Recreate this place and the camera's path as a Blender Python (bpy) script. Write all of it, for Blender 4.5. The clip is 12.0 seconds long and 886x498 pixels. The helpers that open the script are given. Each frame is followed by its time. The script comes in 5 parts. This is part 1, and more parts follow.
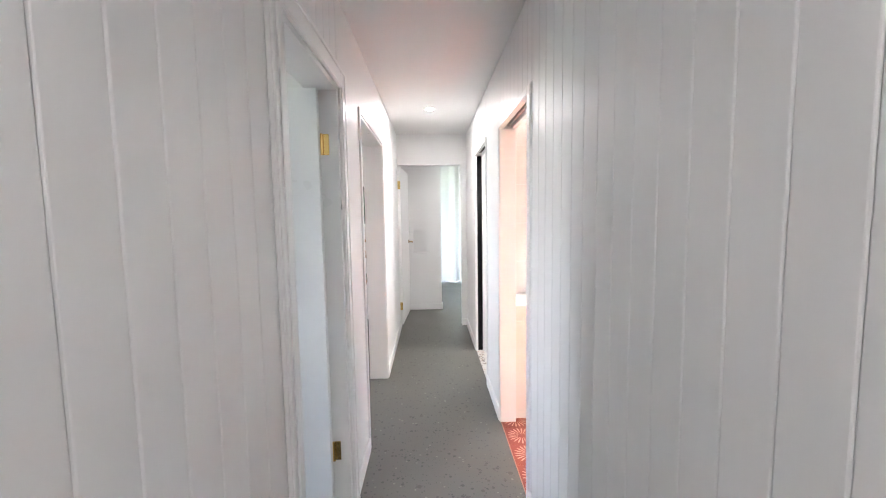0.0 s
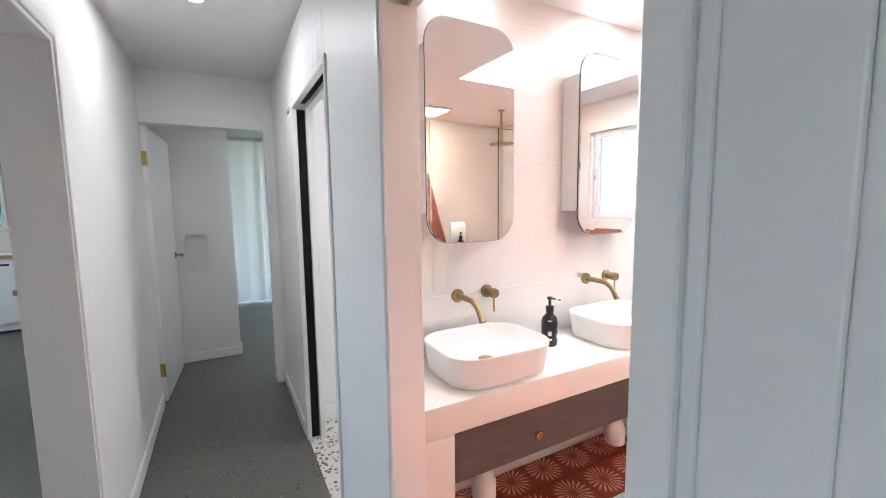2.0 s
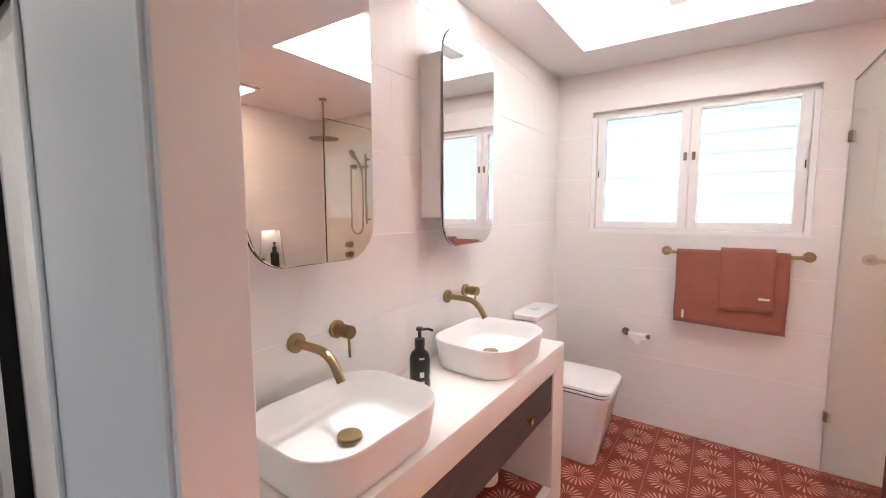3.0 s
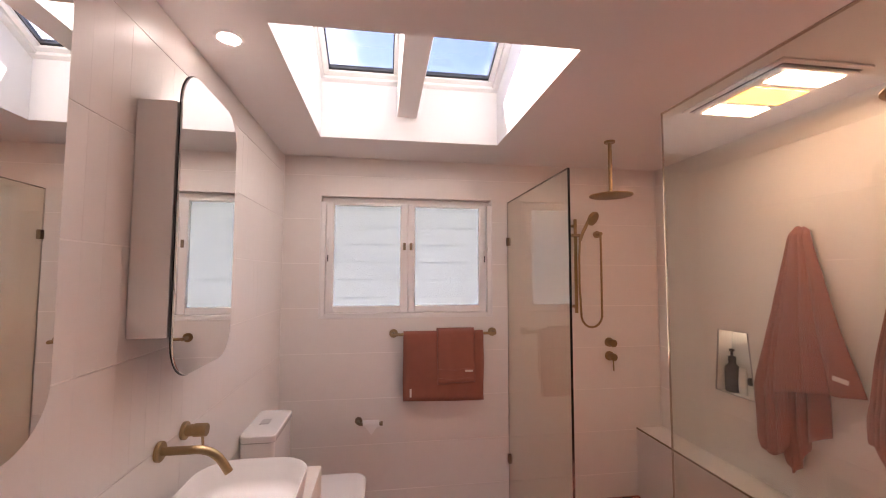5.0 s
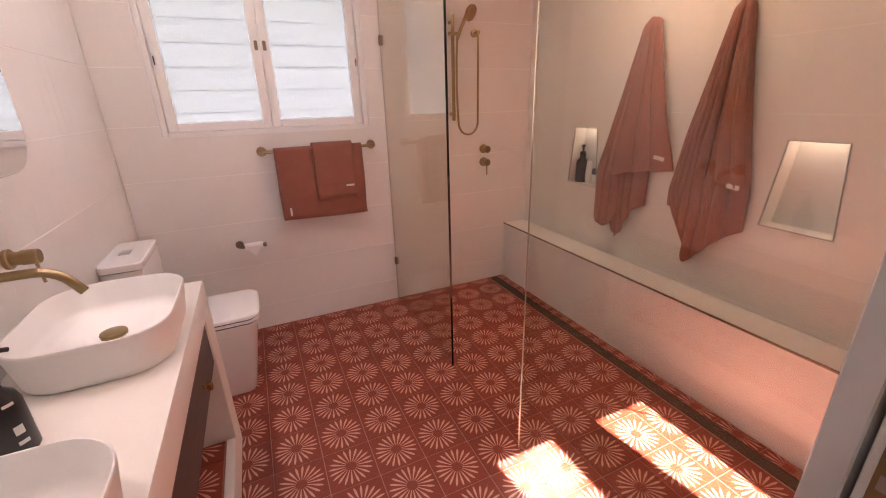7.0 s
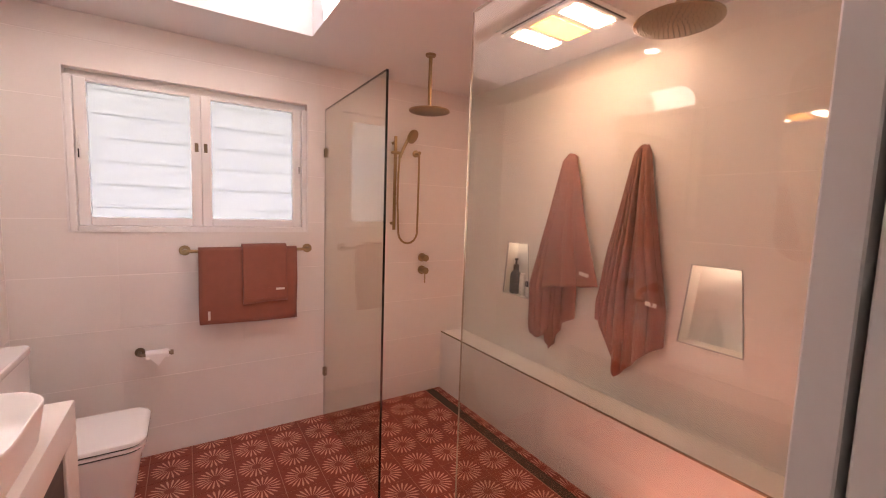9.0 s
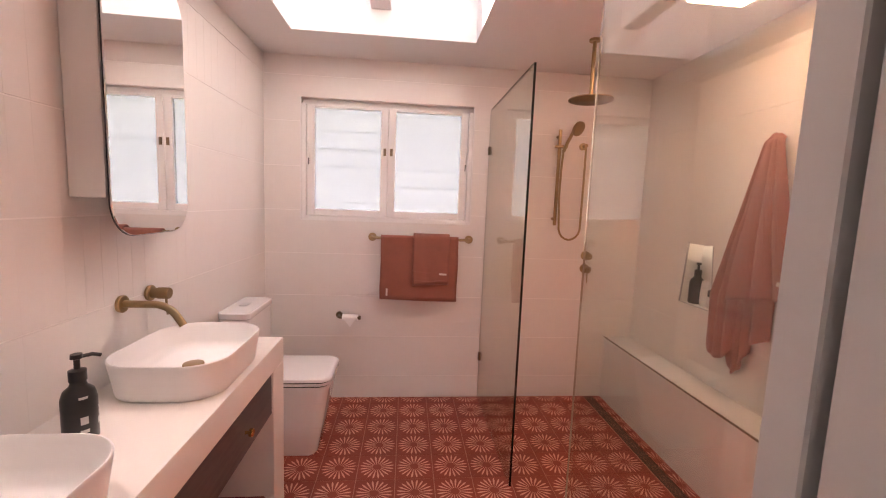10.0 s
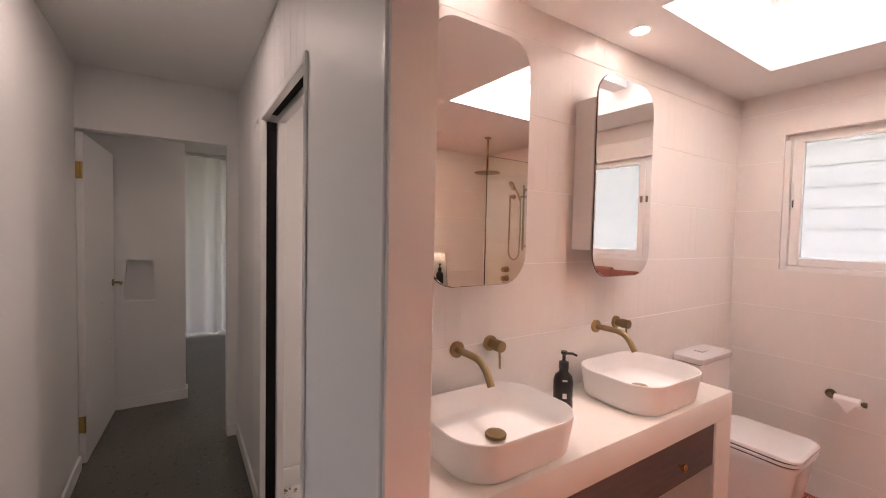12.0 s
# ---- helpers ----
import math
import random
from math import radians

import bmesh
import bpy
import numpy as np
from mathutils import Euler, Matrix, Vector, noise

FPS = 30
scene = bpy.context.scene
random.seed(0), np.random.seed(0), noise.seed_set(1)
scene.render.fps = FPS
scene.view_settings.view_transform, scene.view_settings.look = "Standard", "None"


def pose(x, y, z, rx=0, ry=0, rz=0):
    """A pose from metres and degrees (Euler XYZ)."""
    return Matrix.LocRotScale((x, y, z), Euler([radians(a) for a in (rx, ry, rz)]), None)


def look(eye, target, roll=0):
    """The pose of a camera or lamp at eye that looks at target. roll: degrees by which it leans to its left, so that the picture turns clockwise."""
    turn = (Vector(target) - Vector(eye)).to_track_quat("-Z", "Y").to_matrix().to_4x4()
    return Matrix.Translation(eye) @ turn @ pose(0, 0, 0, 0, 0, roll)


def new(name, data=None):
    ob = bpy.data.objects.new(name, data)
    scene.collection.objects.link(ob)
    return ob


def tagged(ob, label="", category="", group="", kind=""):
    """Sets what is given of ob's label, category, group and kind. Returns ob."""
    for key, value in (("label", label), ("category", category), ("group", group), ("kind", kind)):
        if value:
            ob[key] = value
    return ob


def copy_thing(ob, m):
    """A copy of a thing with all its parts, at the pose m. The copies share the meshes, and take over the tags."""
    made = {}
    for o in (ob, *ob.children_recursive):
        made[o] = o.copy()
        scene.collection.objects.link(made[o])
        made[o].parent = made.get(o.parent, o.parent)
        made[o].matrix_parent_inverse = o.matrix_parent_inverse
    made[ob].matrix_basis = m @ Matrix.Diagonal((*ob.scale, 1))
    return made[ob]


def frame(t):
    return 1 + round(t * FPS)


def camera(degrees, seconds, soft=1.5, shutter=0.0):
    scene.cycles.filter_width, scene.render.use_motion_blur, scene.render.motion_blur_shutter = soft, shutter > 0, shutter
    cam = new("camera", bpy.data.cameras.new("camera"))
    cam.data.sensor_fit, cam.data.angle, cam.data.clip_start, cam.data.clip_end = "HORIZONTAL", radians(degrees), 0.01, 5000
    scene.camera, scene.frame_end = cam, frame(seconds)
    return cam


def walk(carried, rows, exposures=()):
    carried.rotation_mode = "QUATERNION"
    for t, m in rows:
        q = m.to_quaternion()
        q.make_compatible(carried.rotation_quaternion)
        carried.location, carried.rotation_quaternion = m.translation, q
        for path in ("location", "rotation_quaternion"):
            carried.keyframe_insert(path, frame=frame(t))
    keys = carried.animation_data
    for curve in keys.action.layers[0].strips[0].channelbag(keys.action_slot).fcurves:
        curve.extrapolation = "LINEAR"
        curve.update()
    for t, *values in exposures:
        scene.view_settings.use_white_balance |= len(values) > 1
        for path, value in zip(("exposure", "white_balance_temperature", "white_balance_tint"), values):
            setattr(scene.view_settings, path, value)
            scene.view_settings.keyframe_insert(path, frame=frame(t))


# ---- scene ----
cam = camera(95.2, 12.0, soft=1.1)
PATH = [
    (0, (0.046, -0.43, 1.426), (0.107, 1.562, 1.252), -0.9),
    (0.5, (0.048, 0.036, 1.444), (0.162, 2.025, 1.268), -1.1),
    (1, (0.033, 0.461, 1.446), (0.34, 2.428, 1.259), -0.8),
    (1.5, (0.08, 0.845, 1.433), (0.667, 2.746, 1.234), -0.8),
    (2, (0.112, 1.169, 1.433), (1.062, 2.916, 1.222), -0.7),
    (2.5, (0.162, 1.434, 1.433), (1.479, 2.925, 1.228), -0.5),
    (3, (0.293, 1.644, 1.432), (1.924, 2.786, 1.241), -0.1),
    (3.5, (0.407, 1.818, 1.445), (2.267, 2.538, 1.299), 0.3),
    (3.7, (0.438, 1.872, 1.452), (2.359, 2.417, 1.338), 0.4),
    (5.3, (0.447, 2.014, 1.579), (2.401, 1.593, 1.647), -0.2),
    (5.5, (0.451, 2.012, 1.573), (2.387, 1.511, 1.56), -0.4),
    (6, (0.448, 1.99, 1.511), (2.328, 1.356, 1.26), -1.3),
    (6.5, (0.454, 1.99, 1.467), (2.253, 1.274, 0.966), -1.7),
    (7, (0.461, 1.984, 1.432), (2.176, 1.217, 0.746), -1.7),
    (7.5, (0.461, 1.976, 1.418), (2.121, 1.102, 0.726), -1.0),
    (7.7, (0.467, 1.971, 1.436), (2.111, 1.013, 0.821), -0.3),
    (9.3, (0.486, 1.902, 1.448), (2.21, 0.894, 1.345), 1.5),
    (9.5, (0.46, 1.831, 1.429), (2.286, 1.027, 1.288), 1.9),
    (10, (0.355, 1.715, 1.421), (2.334, 1.53, 1.2), 2.2),
    (10.5, (0.234, 1.635, 1.426), (2.164, 2.113, 1.207), 1.6),
    (11, (0.204, 1.534, 1.45), (1.933, 2.533, 1.325), 1.1),
    (11.5, (0.202, 1.46, 1.487), (1.652, 2.837, 1.427), 1.2),
    (12, (0.162, 1.49, 1.459), (1.252, 3.165, 1.382), 1.2),
]
EXPOSURES = [
    (0, 5.85, 6100, 14), (0.5, 5.95, 6050, 13), (1.0, 5.55, 6150, 13), (1.5, 5.2, 5900, 10), (2.0, 4.8, 5750, 9), (2.5, 4.5, 5600, 6), (3.0, 4.15, 6150, 15), (3.5, 3.85, 6600, 21),
    (5.5, 3.2, 7100, 30), (7.5, 3.6, 7200, 31), (9.5, 3.6, 7450, 34), (10.5, 3.7, 7200, 31), (11.5, 3.7, 7100, 28), (12, 3.7, 7400, 30),
]
walk(cam, [(t, look(eye, target, roll)) for t, eye, target, roll in PATH], EXPOSURES)

# ---- light ----
SUN_WAY = Vector((0.435, 0.38, 1.0)).normalized()
SKY_STRENGTH, SUN_STRENGTH = 0.06, 5.0
world = bpy.data.worlds.new("sky")
world.use_nodes = True
scene.world = world
wn, wl = world.node_tree.nodes, world.node_tree.links
sky = wn.new("ShaderNodeTexSky")
sky.sky_type, sky.sun_disc = "NISHITA", False
sky.sun_elevation, sky.sun_rotation = math.asin(SUN_WAY.z), math.atan2(SUN_WAY.x, SUN_WAY.y)
cl_noise, cl_ramp, cl_mix = wn.new("ShaderNodeTexNoise"), wn.new("ShaderNodeValToRGB"), wn.new("ShaderNodeMix")
cl_coord = wn.new("ShaderNodeTexCoord")
cl_noise.inputs["Scale"].default_value, cl_noise.inputs["Detail"].default_value = 2.3, 7
cl_ramp.color_ramp.elements[0].position, cl_ramp.color_ramp.elements[1].position = 0.5, 0.62
cl_mix.data_type = "RGBA"
cl_mix.inputs["B"].default_value = (10.0, 10.3, 10.8, 1)
wl.new(cl_coord.outputs["Generated"], cl_noise.inputs["Vector"])
wl.new(cl_noise.outputs["Fac"], cl_ramp.inputs["Fac"])
wl.new(cl_ramp.outputs["Color"], cl_mix.inputs["Factor"])
wl.new(sky.outputs["Color"], cl_mix.inputs["A"])
wl.new(cl_mix.outputs["Result"], wn["Background"].inputs["Color"])
wn["Background"].inputs["Strength"].default_value = SKY_STRENGTH

sun_data = bpy.data.lights.new("sun", "SUN")
sun_data.energy, sun_data.angle, sun_data.color = SUN_STRENGTH, radians(0.5), (1.0, 0.95, 0.87)
sun = new("sun", sun_data)
sun.matrix_world = look(SUN_WAY * 20, (0, 0, 0))


def area_lamp(name, eye, target, w, h, power, color=(1, 1, 1), disk=False):
    d = bpy.data.lights.new(name, "AREA")
    d.shape = "DISK" if disk else "RECTANGLE"
    d.size, d.energy, d.color = w, power, color
    if not disk:
        d.size_y = h
    ob = new(name, d)
    ob.matrix_world = look(eye, target)
    return ob


# daylight in the living room's glass door
area_lamp("living_daylight", (1.2, 8.42, 1.15), (1.2, 0, 1.0), 2.4, 2.1, 0.26, (0.98, 0.93, 1.0))
# added lamp: no bedroom window is seen; it lifts the open door leaf
area_lamp("bedroom_fill", (-5.05, -0.3, 1.5), (0, -0.3, 1.2), 1.8, 1.2, 0.19, (0.90, 0.91, 1.0))
# added lamp in a made-up, unseen kitchen window, to brighten the hall wall
area_lamp("kitchen_fill", (-5.05, 3.0, 1.5), (0, 2.6, 1.2), 1.55, 1.15, 0.24, (0.86, 0.92, 1.0))
LED = (1.0, 0.93, 0.86)

# ---- materials ----


def nodes_of(name):
    m = bpy.data.materials.new(name)
    m.use_nodes = True
    return m, m.node_tree.nodes, m.node_tree.links, m.node_tree.nodes["Principled BSDF"]


def bump(n, l, height, bsdf, strength, distance=0.002):
    b = n.new("ShaderNodeBump")
    b.inputs["Strength"].default_value, b.inputs["Distance"].default_value = strength, distance
    l.new(height, b.inputs["Height"])
    l.new(b.outputs["Normal"], bsdf.inputs["Normal"])
    return b


def noise_tex(n, l, vec, scale, detail=4.0, rough=0.55):
    t = n.new("ShaderNodeTexNoise")
    t.inputs["Scale"].default_value, t.inputs["Detail"].default_value, t.inputs["Roughness"].default_value = scale, detail, rough
    l.new(vec, t.inputs["Vector"])
    return t.outputs["Fac"]


def math_node(n, l, op, a, b=None, c=None):
    m = n.new("ShaderNodeMath")
    m.operation = op
    for i, v in enumerate((a, b, c)):
        if v is None:
            continue
        if isinstance(v, (int, float)):
            m.inputs[i].default_value = v
        else:
            l.new(v, m.inputs[i])
    return m.outputs[0]


def mixed(n, l, fac, a, b):
    m = n.new("ShaderNodeMix")
    m.data_type = "RGBA"
    for key, v in (("Factor", fac), ("A", a), ("B", b)):
        if isinstance(v, (int, float)):
            m.inputs[key].default_value = v
        elif isinstance(v, tuple):
            m.inputs[key].default_value = (*v, 1)
        else:
            l.new(v, m.inputs[key])
    return m.outputs["Result"]


def plain(name, color, rough=0.5, metal=0.0, vary=0.06, scale=6.0, grain=80.0, relief=0.15, distance=0.001, per_object=0.0, coat=0.0, sheen=0.0, stretch=(1, 1, 1)):
    """A surface with broad unevenness, fine grain and relief."""
    m, n, l, p = nodes_of(name)
    co = n.new("ShaderNodeTexCoord").outputs["Object"]
    if stretch != (1, 1, 1):
        mp = n.new("ShaderNodeMapping")
        mp.inputs["Scale"].default_value = stretch
        l.new(co, mp.inputs["Vector"])
        co = mp.outputs["Vector"]
    broad, fine = noise_tex(n, l, co, scale, 3), noise_tex(n, l, co, grain, 4)
    fac = math_node(n, l, "ADD", math_node(n, l, "MULTIPLY", broad, 0.65), math_node(n, l, "MULTIPLY", fine, 0.35))
    if per_object:
        rnd = n.new("ShaderNodeObjectInfo").outputs["Random"]
        fac = math_node(n, l, "ADD", math_node(n, l, "MULTIPLY", fac, 1 - per_object), math_node(n, l, "MULTIPLY", rnd, per_object))
    lo = tuple(max(0.0, c * (1 - vary)) for c in color)
    hi = tuple(min(1.0, c * (1 + vary)) for c in color)
    l.new(mixed(n, l, fac, lo, hi), p.inputs["Base Color"])
    l.new(math_node(n, l, "MULTIPLY_ADD", broad, 0.12, max(0.02, rough - 0.06)), p.inputs["Roughness"])
    p.inputs["Metallic"].default_value = metal
    p.inputs["Coat Weight"].default_value = coat
    p.inputs["Sheen Weight"].default_value = sheen
    if relief:
        bump(n, l, fine, p, relief, distance)
    return m


def emitter(name, color, strength):
    m, n, l, p = nodes_of(name)
    p.inputs["Base Color"].default_value = (0.8, 0.8, 0.8, 1)
    p.inputs["Emission Color"].default_value = (*color, 1)
    p.inputs["Emission Strength"].default_value = strength
    return m


def clear_glass(name, tint=(0.94, 0.985, 0.96), rough=0.0):
    """Thin clear sheet: light goes straight through, with a mirror gloss on top."""
    m, n, l, p = nodes_of(name)
    out = n["Material Output"]
    n.remove(p)
    tr, gl, mx, fr = n.new("ShaderNodeBsdfTransparent"), n.new("ShaderNodeBsdfGlossy"), n.new("ShaderNodeMixShader"), n.new("ShaderNodeLayerWeight")
    tr.inputs["Color"].default_value = (*tint, 1)
    gl.inputs["Roughness"].default_value = rough
    gloss = math_node(n, l, "MULTIPLY_ADD", math_node(n, l, "POWER", fr.outputs["Facing"], 5.0), 0.9, 0.065)
    l.new(gloss, mx.inputs[0])
    l.new(tr.outputs[0], mx.inputs[1])
    l.new(gl.outputs[0], mx.inputs[2])
    l.new(mx.outputs[0], out.inputs["Surface"])
    return m


def translucent(name, color, share=0.6, rough=0.4, clear=0.0):
    m, n, l, p = nodes_of(name)
    out = n["Material Output"]
    tr, mx = n.new("ShaderNodeBsdfTranslucent"), n.new("ShaderNodeMixShader")
    tr.inputs["Color"].default_value = (*color, 1)
    p.inputs["Base Color"].default_value = (*color, 1)
    p.inputs["Roughness"].default_value = rough
    mx.inputs[0].default_value = share
    l.new(p.outputs[0], mx.inputs[1])
    l.new(tr.outputs[0], mx.inputs[2])
    top = mx
    if clear:
        top, see = n.new("ShaderNodeMixShader"), n.new("ShaderNodeBsdfTransparent")
        top.inputs[0].default_value = clear
        l.new(mx.outputs[0], top.inputs[1])
        l.new(see.outputs[0], top.inputs[2])
    l.new(top.outputs[0], out.inputs["Surface"])
    return m


def concrete_floor():
    """Ground concrete with scattered dark and pale stones."""
    m, n, l, p = nodes_of("ground_concrete")
    co = n.new("ShaderNodeTexCoord").outputs["Object"]
    broad, fine = noise_tex(n, l, co, 1.7, 5), noise_tex(n, l, co, 140, 3)
    base = mixed(n, l, broad, (0.082, 0.080, 0.068), (0.128, 0.124, 0.108))
    base = mixed(n, l, math_node(n, l, "MULTIPLY", fine, 0.35), base, (0.16, 0.155, 0.14))
    for scale, size, share, color in ((38, 0.2, 0.3, (0.02, 0.02, 0.02)), (52, 0.2, 0.09, (0.27, 0.255, 0.225)), (24, 0.17, 0.16, (0.05, 0.04, 0.033)), (95, 0.24, 0.22, (0.03, 0.03, 0.03))):
        v = n.new("ShaderNodeTexVoronoi")
        v.inputs["Scale"].default_value = scale
        l.new(co, v.inputs["Vector"])
        sep = n.new("ShaderNodeSeparateColor")
        l.new(v.outputs["Color"], sep.inputs[0])
        near = math_node(n, l, "LESS_THAN", v.outputs["Distance"], math_node(n, l, "MULTIPLY", sep.outputs[1], size * 2))
        pick = math_node(n, l, "MULTIPLY", near, math_node(n, l, "LESS_THAN", sep.outputs[0], share))
        base = mixed(n, l, math_node(n, l, "MULTIPLY", pick, 0.6), base, color)
    l.new(base, p.inputs["Base Color"])
    l.new(math_node(n, l, "MULTIPLY_ADD", broad, 0.2, 0.28), p.inputs["Roughness"])
    bump(n, l, fine, p, 0.05, 0.0006)
    return m


def terrazzo():
    m, n, l, p = nodes_of("terrazzo")
    co = n.new("ShaderNodeTexCoord").outputs["Object"]
    v = n.new("ShaderNodeTexVoronoi")
    v.inputs["Scale"].default_value = 40
    l.new(co, v.inputs["Vector"])
    sep = n.new("ShaderNodeSeparateColor")
    l.new(v.outputs["Color"], sep.inputs[0])
    ramp = n.new("ShaderNodeValToRGB")
    ramp.color_ramp.interpolation = "CONSTANT"
    els = ramp.color_ramp.elements
    els[0].color, els[1].color, els[1].position = (0.16, 0.085, 0.05, 1), (0.62, 0.6, 0.56, 1), 0.3
    for pos, c in ((0.5, (0.09, 0.085, 0.08, 1)), (0.68, (0.42, 0.3, 0.2, 1)), (0.84, (0.3, 0.29, 0.28, 1))):
        els.new(pos).color = c
    l.new(sep.outputs[0], ramp.inputs["Fac"])
    chip = math_node(n, l, "LESS_THAN", v.outputs["Distance"], 0.42)
    l.new(mixed(n, l, chip, (0.6, 0.58, 0.55), ramp.outputs["Color"]), p.inputs["Base Color"])
    p.inputs["Roughness"].default_value = 0.3
    return m


def flower_tile():
    """Red cement tile with a ring of twenty pale petals about its middle."""
    m, n, l, p = nodes_of("flower_tile")
    co = n.new("ShaderNodeTexCoord").outputs["Object"]
    sep = n.new("ShaderNodeSeparateXYZ")
    l.new(co, sep.inputs[0])
    x, y = sep.outputs[0], sep.outputs[1]
    wob = noise_tex(n, l, co, 60, 2)
    r = math_node(n, l, "SQRT", math_node(n, l, "ADD", math_node(n, l, "MULTIPLY", x, x), math_node(n, l, "MULTIPLY", y, y)))
    r = math_node(n, l, "ADD", r, math_node(n, l, "MULTIPLY_ADD", wob, 0.004, -0.002))
    ang = math_node(n, l, "ARCTAN2", y, x)
    f = math_node(n, l, "FRACT", math_node(n, l, "MULTIPLY_ADD", ang, 20 / (2 * math.pi), 20.0))
    off = math_node(n, l, "MULTIPLY", math_node(n, l, "ABSOLUTE", math_node(n, l, "SUBTRACT", f, 0.5)), 2.0)
    # half width of a petal as a share of its sector: nought at the heart, widest near the tip, rounded there
    grow = math_node(n, l, "DIVIDE", math_node(n, l, "SUBTRACT", r, 0.022), 0.052)
    tip = math_node(n, l, "SQRT", math_node(n, l, "MAXIMUM", math_node(n, l, "DIVIDE", math_node(n, l, "SUBTRACT", 0.091, r), 0.02), 0.0))
    width = math_node(n, l, "MULTIPLY", math_node(n, l, "MINIMUM", math_node(n, l, "MULTIPLY_ADD", grow, 0.19, 0.27), 0.44), math_node(n, l, "MINIMUM", tip, 1.0))
    petal = n.new("ShaderNodeMapRange")
    petal.interpolation_type = "SMOOTHSTEP"
    l.new(math_node(n, l, "SUBTRACT", width, off), petal.inputs["Value"])
    petal.inputs["From Min"].default_value, petal.inputs["From Max"].default_value = -0.04, 0.06
    mask = math_node(n, l, "MULTIPLY", petal.outputs[0], math_node(n, l, "GREATER_THAN", r, 0.0225))
    rnd = n.new("ShaderNodeObjectInfo").outputs["Random"]
    cloud, fine = noise_tex(n, l, co, 14, 4), noise_tex(n, l, co, 220, 3)
    tone = math_node(n, l, "ADD", math_node(n, l, "MULTIPLY", rnd, 0.5), math_node(n, l, "MULTIPLY", cloud, 0.5))
    red = mixed(n, l, tone, (0.205, 0.027, 0.012), (0.30, 0.048, 0.023))
    pale = mixed(n, l, tone, (0.64, 0.32, 0.235), (0.76, 0.43, 0.33))
    l.new(mixed(n, l, math_node(n, l, "MULTIPLY", mask, math_node(n, l, "MULTIPLY_ADD", fine, 0.2, 0.85)), red, pale), p.inputs["Base Color"])
    l.new(math_node(n, l, "MULTIPLY_ADD", cloud, 0.2, 0.36), p.inputs["Roughness"])
    bump(n, l, fine, p, 0.08, 0.0006)
    return m


def wood(name, dark, light, rough=0.5, scale=(1.5, 14, 14)):
    m, n, l, p = nodes_of(name)
    mp = n.new("ShaderNodeMapping")
    mp.inputs["Scale"].default_value = scale
    l.new(n.new("ShaderNodeTexCoord").outputs["Object"], mp.inputs["Vector"])
    g, fine = noise_tex(n, l, mp.outputs[0], 3.0, 8, 0.65), noise_tex(n, l, mp.outputs[0], 22, 4)
    fac = math_node(n, l, "ADD", math_node(n, l, "MULTIPLY", g, 0.75), math_node(n, l, "MULTIPLY", fine, 0.25))
    ramp = n.new("ShaderNodeValToRGB")
    ramp.color_ramp.elements[0].position, ramp.color_ramp.elements[0].color = 0.3, (*dark, 1)
    ramp.color_ramp.elements[1].position, ramp.color_ramp.elements[1].color = 0.7, (*light, 1)
    l.new(fac, ramp.inputs["Fac"])
    l.new(ramp.outputs["Color"], p.inputs["Base Color"])
    p.inputs["Roughness"].default_value = rough
    bump(n, l, fac, p, 0.2, 0.001)
    return m


PAINT = plain("white_wall_paint", (0.80, 0.80, 0.79), 0.5, vary=0.03, scale=2.5, grain=160, relief=0.06, distance=0.0006)
BOARD = plain("white_board_paint", (0.79, 0.79, 0.785), 0.42, vary=0.03, scale=2.0, grain=90, relief=0.08, distance=0.0006, per_object=0.3, stretch=(1, 1, 0.25))
TRIM = plain("white_gloss_paint", (0.83, 0.83, 0.82), 0.3, vary=0.025, scale=4, grain=120, relief=0.05, distance=0.0005)
CEIL = plain("white_ceiling_paint", (0.78, 0.78, 0.77), 0.7, vary=0.025, scale=2, grain=200, relief=0.05, distance=0.0005)
WALL_TILE = plain("glazed_white_tile", (0.79, 0.765, 0.735), 0.33, vary=0.035, scale=9, grain=50, relief=0.12, distance=0.0012, per_object=0.12)
GROUT = plain("pale_grout", (0.90, 0.875, 0.85), 0.85, vary=0.06, grain=300, relief=0.3)
FLOOR_GROUT = plain("red_grout", (0.47, 0.235, 0.175), 0.8, vary=0.12, grain=300, relief=0.3)
FLOWER = flower_tile()
CONCRETE = concrete_floor()
TERRAZZO = terrazzo()
RENDER = plain("cream_polished_plaster", (0.80, 0.755, 0.70), 0.45, vary=0.05, scale=5, grain=60, relief=0.12, distance=0.001)
CERAMIC = plain("matte_white_ceramic", (0.85, 0.84, 0.825), 0.5, vary=0.012, scale=3, grain=40, relief=0.0)
GLOSS_CERAMIC = plain("glossy_white_ceramic", (0.84, 0.835, 0.83), 0.12, vary=0.01, scale=3, grain=40, relief=0.0, coat=0.3)
BRASS = plain("brushed_brass", (0.37, 0.272, 0.15), 0.34, metal=1.0, vary=0.1, scale=12, grain=200, relief=0.1, distance=0.0003)
DRAIN = plain("dark_bronze_grate", (0.075, 0.055, 0.038), 0.5, metal=0.6, vary=0.2, scale=14, grain=200, relief=0.2, distance=0.0004)
BRONZE = plain("dull_bronze", (0.24, 0.19, 0.13), 0.42, metal=1.0, vary=0.12, scale=14, grain=200, relief=0.15, distance=0.0004)
GOLD = plain("bright_brass", (0.72, 0.5, 0.18), 0.22, metal=1.0, vary=0.08, scale=20, grain=200, relief=0.05, distance=0.0003)
STEEL = plain("grey_steel", (0.45, 0.45, 0.45), 0.35, metal=1.0, vary=0.06, grain=200, relief=0.05, distance=0.0003)
